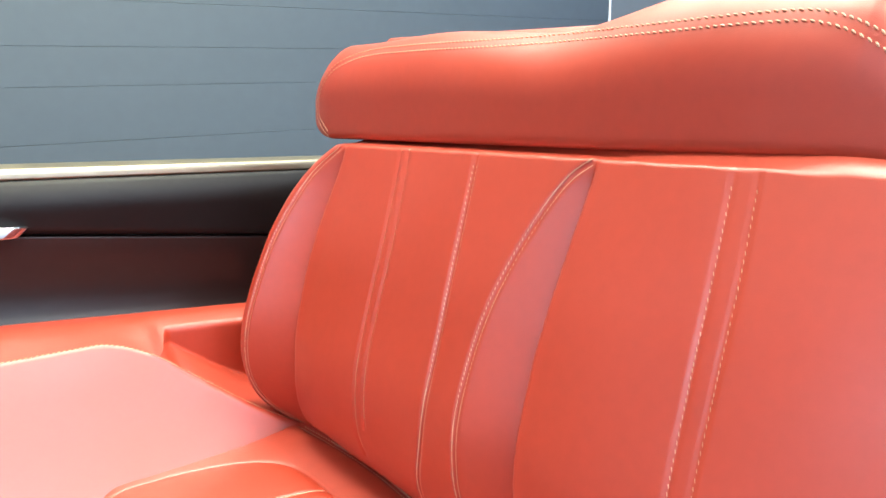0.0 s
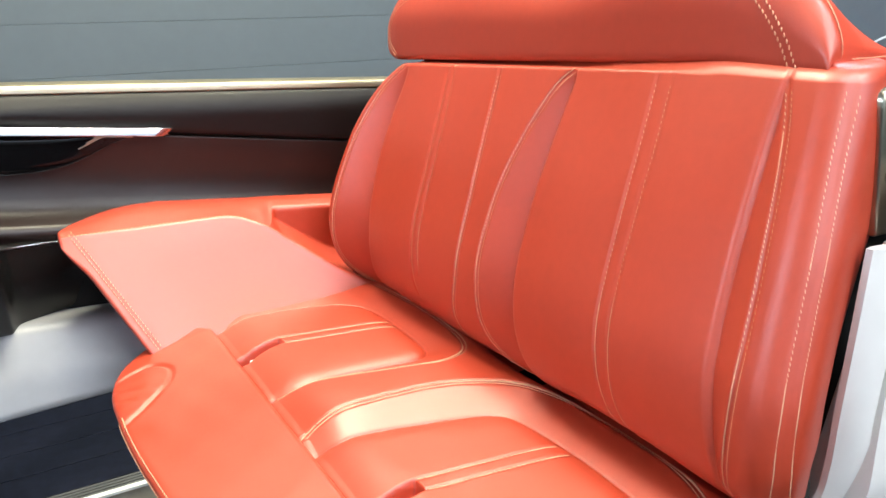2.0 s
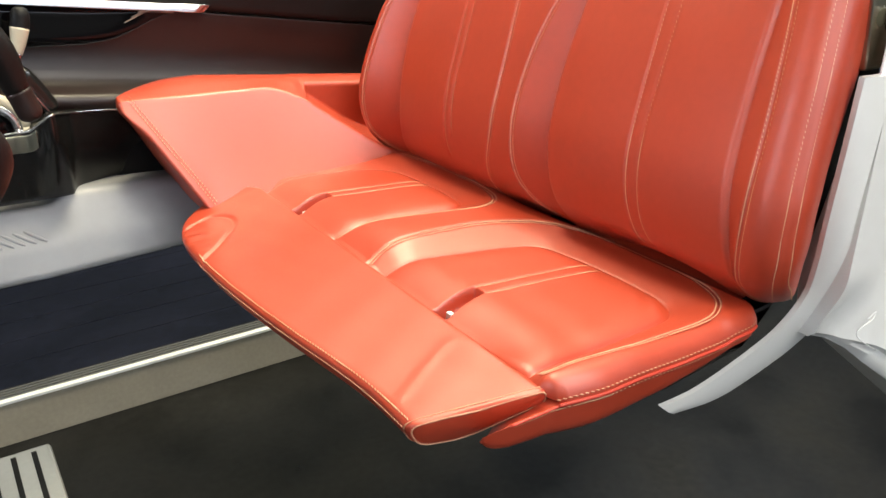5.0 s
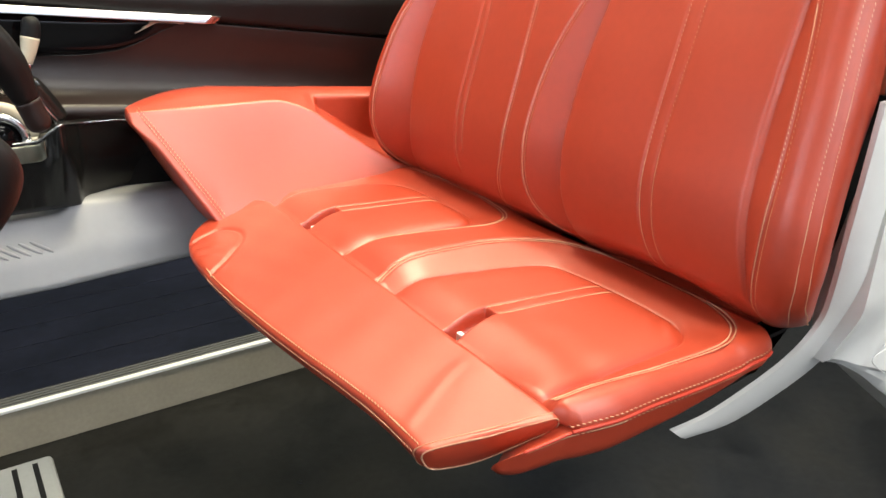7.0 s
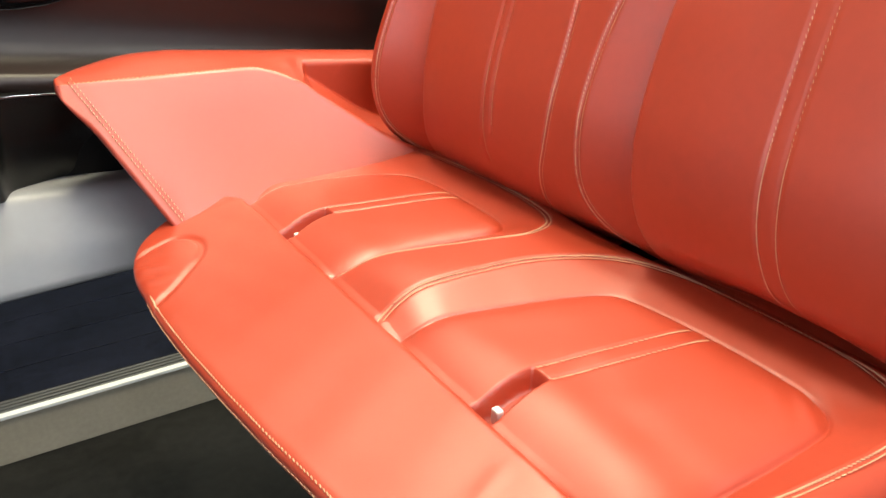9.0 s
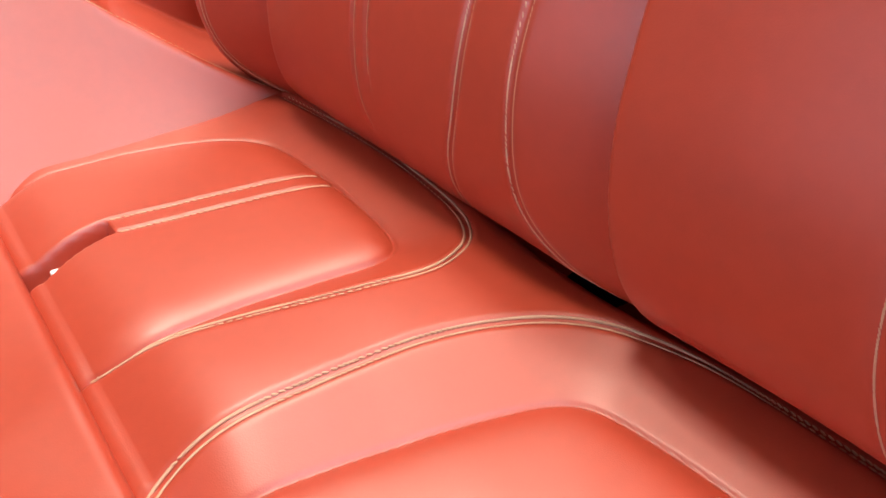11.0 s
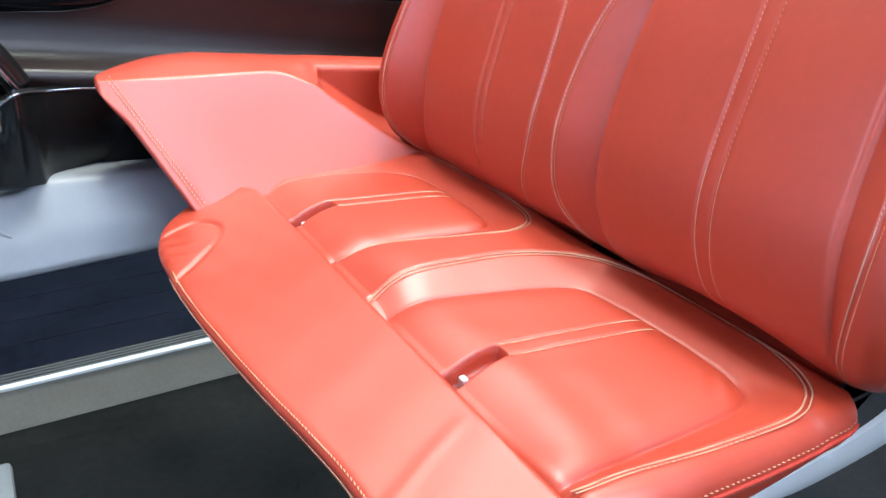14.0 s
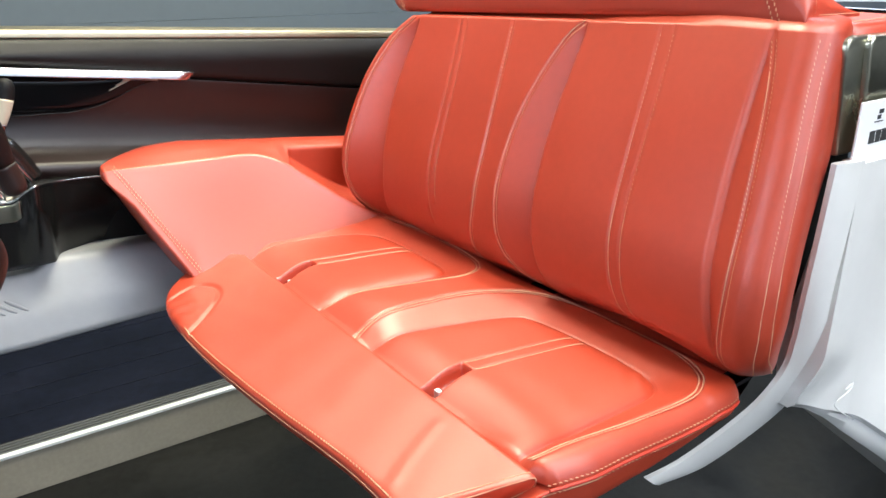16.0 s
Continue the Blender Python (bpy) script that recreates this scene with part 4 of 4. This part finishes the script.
door_strip("belt_trim", lambda x: [(0.553, zb(x) - 0.020), (0.556, zb(x) - 0.002), (0.60, zb(x) + 0.004), (0.68, zb(x) - 0.006), (0.68, zb(x) - 0.03)], BRONZE, "satin bronze belt trim", [0.004, 0.010, 0.02, 0.01, 0.004])
door_strip("upper_lining", lambda x: [(0.60, zb(x) - 0.018), (0.552, zb(x) - 0.019), (0.528, zb(x) - 0.055), (0.534, zseam(x) + 0.010), (0.546, zseam(x) + 0.001), (0.60, zseam(x))], DARK_LEATHER, "black leather upper lining", [0.004, 0.012, 0.04, 0.015, 0.004, 0.004])
door_strip("middle_lining", lambda x: [(0.60, zseam(x) - 0.001), (0.545, zseam(x) - 0.002), (0.548, zseam(x) - 0.03), (0.566, (zseam(x) + zledge(x)) / 2 - 0.01), (0.548, zledge(x) + 0.022), (0.500, zledge(x) - 0.002),
                                         (0.494, zledge(x) - 0.018), (0.512, zledge(x) - 0.052), (0.60, zledge(x) - 0.053)], BROWN_PANEL, "dark satin lining with painted red-brown reflection and a rounded ledge", [0.004, 0.004, 0.02, 0.06, 0.04, 0.016, 0.014, 0.004, 0.004])
door_strip("lower_lining", lambda x: [(0.60, zledge(x) - 0.054), (0.502, zledge(x) - 0.054), (0.506, 1.115), (0.525, 0.98), (0.60, 0.93)], BLACK_MATT, "black lower door lining", [0.003, 0.005, 0.02, 0.03, 0.01])
xs = np.linspace(-0.95, 1.0, 60)
tube("lining_edge", np.stack([xs, np.full(60, 0.5015), np.array([zledge(v) - 0.0535 for v in xs])], -1), 0.0014, STEEL, door, "thin bright edge line")
xs = np.linspace(-0.90, 0.2, 40)
tube("lining_edge", np.stack([xs, np.full(40, 0.5045), np.full(40, 1.131)], -1), 0.0011, BLACK_GLOSS, door)


def chrome_z(x):
    return 1.4375 - 0.0975 * (x + 0.966)


def chrome_strip():
    rows = []
    for x in np.linspace(-2.2, -0.551, 70):
        z = chrome_z(x)
        h = 0.0085
        out = rounded([(0.54, z - h), (0.513, z - h), (0.5125, z - 0.85 * h), (0.5150, z + h), (0.54, z + h)], [0.001, 0.001, 0.001, 0.002, 0.001], 4)
        rows.append(np.stack([x + (out[:, 1] - z) * 1.2 * (x > -0.62), out[:, 0], out[:, 1]], -1))
    return grid_mesh("chrome_strip", np.array(rows), CHROME, door, "bright chrome strip", close_v=True, caps=True)


chrome_strip()


def gloss_insert():
    """Black gloss handle scoop under the chrome strip."""
    top, bot = [], []
    for x in np.linspace(-2.2, -0.625, 70):
        zt = chrome_z(x) - 0.008
        zl = 1.338 + 0.056 * smoothstep(-0.82, -0.61, x) ** 1.3 - 0.03 * (x + 0.9) * (x < -0.82)
        top.append((x, zt))
        bot.append((x, min(zl, zt - 0.001)))
    rows = []
    for (x, zt), (_, zl) in zip(top, bot):
        h = zt - zl
        rows.append([(x, 0.56, zt), (x, 0.536, zt), (x, 0.5365, zt - 0.25 * h), (x, 0.537, zt - 0.5 * h), (x, 0.5375, zt - 0.8 * h), (x, 0.538, zl), (x, 0.56, zl - 0.002)])
    grid_mesh("gloss_insert", np.array(rows), BLACK_GLOSS, door, "black gloss handle scoop", close_v=True, caps=True)
    lip = np.array([(x, 0.5380, z - 0.0005) for x, z in bot])
    tube("insert_lip", lip, 0.0008, PIANO, door)
    for k in range(4):
        v = np.linspace(-0.735 + 0.016 * k, -0.672 + 0.016 * k, 14)
        z = 1.360 + 0.050 * smoothstep(-0.80, -0.63, v) + 0.0035 * k
        tube("grille_bar", np.stack([v, np.full(14, 0.5335), np.minimum(z, chrome_z(v) - 0.0125)], -1), 0.0013, STEEL, door)


gloss_insert()

# ---- pale grey side console under the door ----
console = body


def side_console():
    rows = []
    for x in np.linspace(-2.2, 0.4, 140):
        top = 1.016 + 0.030 * smoothstep(-0.975, -0.925, x) - 0.055 * np.clip(x + 0.92, 0, 2)
        low = 0.879 + 0.045 * np.clip(x + 1.0, 0, 2)
        cr = 0.948 + 0.02 * np.clip(x + 0.9, 0, 2)
        poly = [(0.60, top - 0.01), (0.43, top), (0.375, cr + 0.004), (0.352, low + 0.012), (0.356, low), (0.42, low - 0.012), (0.60, low - 0.01)]
        out = rounded(poly, [0.004, 0.022, 0.02, 0.010, 0.006, 0.02, 0.004], 6, 5)
        rows.append(np.stack([np.full(len(out), x), out[:, 0], out[:, 1]], -1))
    shell = grid_mesh("side_console", np.array(rows), GREY_SHELL, console, "pale grey moulded side console", close_v=True, caps=True)
    xs = np.linspace(-0.92, -0.60, 50)
    tube("moulded_line", np.stack([xs, 0.3775 - 0.006 * (xs + 0.75), 0.942 + 0.075 * (xs + 0.92) ** 1.2], -1), 0.0016, GREY_SHELL, shell)
    # slanted ribs moulded into the sloping face
    for k in range(9):
        u = np.linspace(0, 1, 8)
        x = -1.205 + 0.0215 * k
        tube("moulded_rib", np.stack([x + 0.040 * u, 0.3985 - 0.0195 * u, 0.9795 - 0.0250 * u], -1), 0.0042, GREY_SHELL, shell, "slanted rib", 8, taper=[0.4, 0.8, 1, 1, 1, 1, 0.8, 0.4])


side_console()


# ---- steering group ----
wheel = thing("steering_wheel", "dark grey steering wheel arm with chrome hub and selector stalk", "steering wheel")
arm = curve([(-1.44, 0.05, 1.64), (-1.30, 0.20, 1.60), (-1.17, 0.215, 1.525), (-1.078, 0.22, 1.438), (-1.029, 0.22, 1.378), (-1.004, 0.22, 1.306)], 50)
tube("arm", arm, 0.040, DARK_LEATHER, wheel, "dark grey leather-covered arm", 20, taper=np.interp(np.linspace(0, 1, 50), [0, 0.6, 0.82, 1], [1.15, 1.12, 0.85, 0.54]))
tube("arm_cap", curve([(-1.0045, 0.22, 1.307), (-0.996, 0.22, 1.28), (-0.988, 0.22, 1.25)], 16), 0.0222, BROWN_PANEL, wheel, "brown-black end cap", 20, taper=np.r_[1, 1.02, 1.02, np.ones(9), 0.97, 0.90, 0.75, 0.4])
tube("rim", curve([(-1.44, 0.05, 1.64), (-1.50, -0.22, 1.58), (-1.42, -0.43, 1.47), (-1.25, -0.46, 1.412), (-1.15, -0.455, 1.394), (-1.113, -0.45, 1.368), (-1.126, -0.45, 1.333), (-1.17, -0.45, 1.295), (-1.30, -0.44, 1.22), (-1.45, -0.30, 1.16), (-1.46, 0.0, 1.15), (-1.30, 0.32, 1.16), (-1.10, 0.42, 1.15)], 110), 0.031, DARK_LEATHER, wheel, "black leather rim end", 20)
ang = np.linspace(0, 2 * np.pi, 40)
tube("chrome_hub_ring", np.stack([-1.052 + 0.050 * np.cos(ang), np.full(40, 0.40), 1.196 + 0.050 * np.sin(ang)], -1), 0.010, CHROME, wheel, "bright chrome hub ring")
tube("hub_collar", np.stack([-1.052 + 0.066 * np.cos(ang), np.full(40, 0.425), 1.196 + 0.066 * np.sin(ang)], -1), 0.012, CREAM, wheel, "beige hub collar")
bm = bmesh.new()
bmesh.ops.create_uvsphere(bm, u_segments=24, v_segments=14, radius=1, matrix=Matrix.LocRotScale((-1.052, 0.415, 1.196), None, (0.046, 0.03, 0.046)))
part("hub", bm, BLACK_GLOSS, wheel, "black gloss hub")
EDGE = curve([(-1.40, 0.40, 1.19), (-1.06, 0.392, 1.191), (-1.009, 0.390, 1.192), (-0.983, 0.385, 1.194), (-0.961, 0.358, 1.2155), (-0.940, 0.345, 1.229), (-0.902, 0.42, 1.213), (-0.86, 0.455, 1.205), (-0.806, 0.485, 1.196), (-0.74, 0.497, 1.186), (-0.66, 0.498, 1.176)], 100)
rows = []
for p in EDGE:
    out = rounded([(p[1] + 0.05, p[2] - 0.002), (p[1], p[2] - 0.002), (p[1] + 0.004, p[2] - 0.05), (max(p[1] + 0.03, 0.42), 1.03), (max(p[1] + 0.07, 0.46), 1.03)], [0.002, 0.004, 0.02, 0.02, 0.004], 5)
    rows.append(np.stack([np.full(len(out), p[0]), out[:, 0], out[:, 1]], -1))
grid_mesh("column_console", np.array(rows), PIANO, wheel, "black moulded column console", close_v=True, caps=True)
tube("console_edge", EDGE, 0.0024, CHROME, wheel, "thin bright console edge")
band = EDGE[(EDGE[:, 0] < -0.972)]
rows = []
for p in band:
    out = rounded([(p[1] + 0.02, p[2] - 0.006), (p[1] - 0.004, p[2] - 0.006), (p[1] - 0.001, p[2] - 0.043), (p[1] + 0.02, p[2] - 0.043)], [0.002, 0.003, 0.004, 0.002], 5)
    rows.append(np.stack([np.full(len(out), p[0]), out[:, 0], out[:, 1]], -1))
grid_mesh("column_band", np.array(rows), STEEL, wheel, "dark bronze metal band", close_v=True, caps=True)
tube("stalk", curve([(-0.984, 0.46, 1.300), (-0.978, 0.46, 1.318), (-0.972, 0.462, 1.338)], 10), 0.0125, CHROME, wheel, "chrome stalk collar", 14)
tube("stalk_grip", curve([(-0.972, 0.462, 1.337), (-0.962, 0.466, 1.362), (-0.955, 0.47, 1.386)], 12), 0.0165, CREAM, wheel, "cream stalk grip", 16, taper=np.linspace(0.75, 1.12, 12))
tube("stalk_tip", curve([(-0.955, 0.47, 1.385), (-0.950, 0.472, 1.405), (-0.948, 0.474, 1.428)], 12), 0.0165, BLACK_MATT, wheel, "black stalk tip", 16, taper=np.r_[1.1 * np.ones(8), 1.05, 0.95, 0.8, 0.4])
base = tube("stalk_base", curve([(-0.990, 0.455, 1.31), (-0.962, 0.46, 1.272), (-0.938, 0.465, 1.228), (-0.930, 0.465, 1.21)], 18), 0.026, PIANO, wheel, "black gloss stalk base", 16, taper=np.r_[0.5, 0.75, 0.9, np.ones(12), 0.95, 0.85, 0.6])
tube("base_trim", curve([(-0.975, 0.430, 1.285), (-0.955, 0.430, 1.25), (-0.935, 0.435, 1.215)], 14), 0.0045, CHROME, base, "chrome trim strip")

# ---- metal step beside the display ----
step = thing("metal_step", "brushed metal step stand with dark grip slots", "step")
step.location = (-1.272, 0.135, 0)
bm = bmesh.new()
box(bm, -0.20, 0.195, -0.20, 0.197, 0.47, 0.50, 0.010, 2)
part("tread", bm, BRUSHED, step, "brushed grey metal tread", smooth=False)
for k in range(9):
    x = 0.158 - 0.041 * k
    bm = bmesh.new()
    box(bm, x - 0.0055, x + 0.0055, -0.16, 0.175, 0.499, 0.5012, 0.0005, 1)
    part("grip_slot", bm, BLACK_MATT, step, smooth=False)
bm = bmesh.new()
box(bm, -0.17, 0.165, -0.17, 0.165, 0.0, 0.4695, 0.01, 2)
part("base", bm, BLACK_MATT, step, "black step base", smooth=False)

boxed("rear_edge_trim", (0.2005, 0.222, -0.79, 0.50, 1.54, 1.590), BLACK_GLOSS, body, "dark edge trim behind the seat shelf", bevel=0.004)
# hidden cross beam that ties door and flank together
boxed("cross_beam", (0.16, 0.34, -0.75, 0.56, 1.12, 1.20), BLACK_MATT, body, "black cross beam", bevel=0.01)
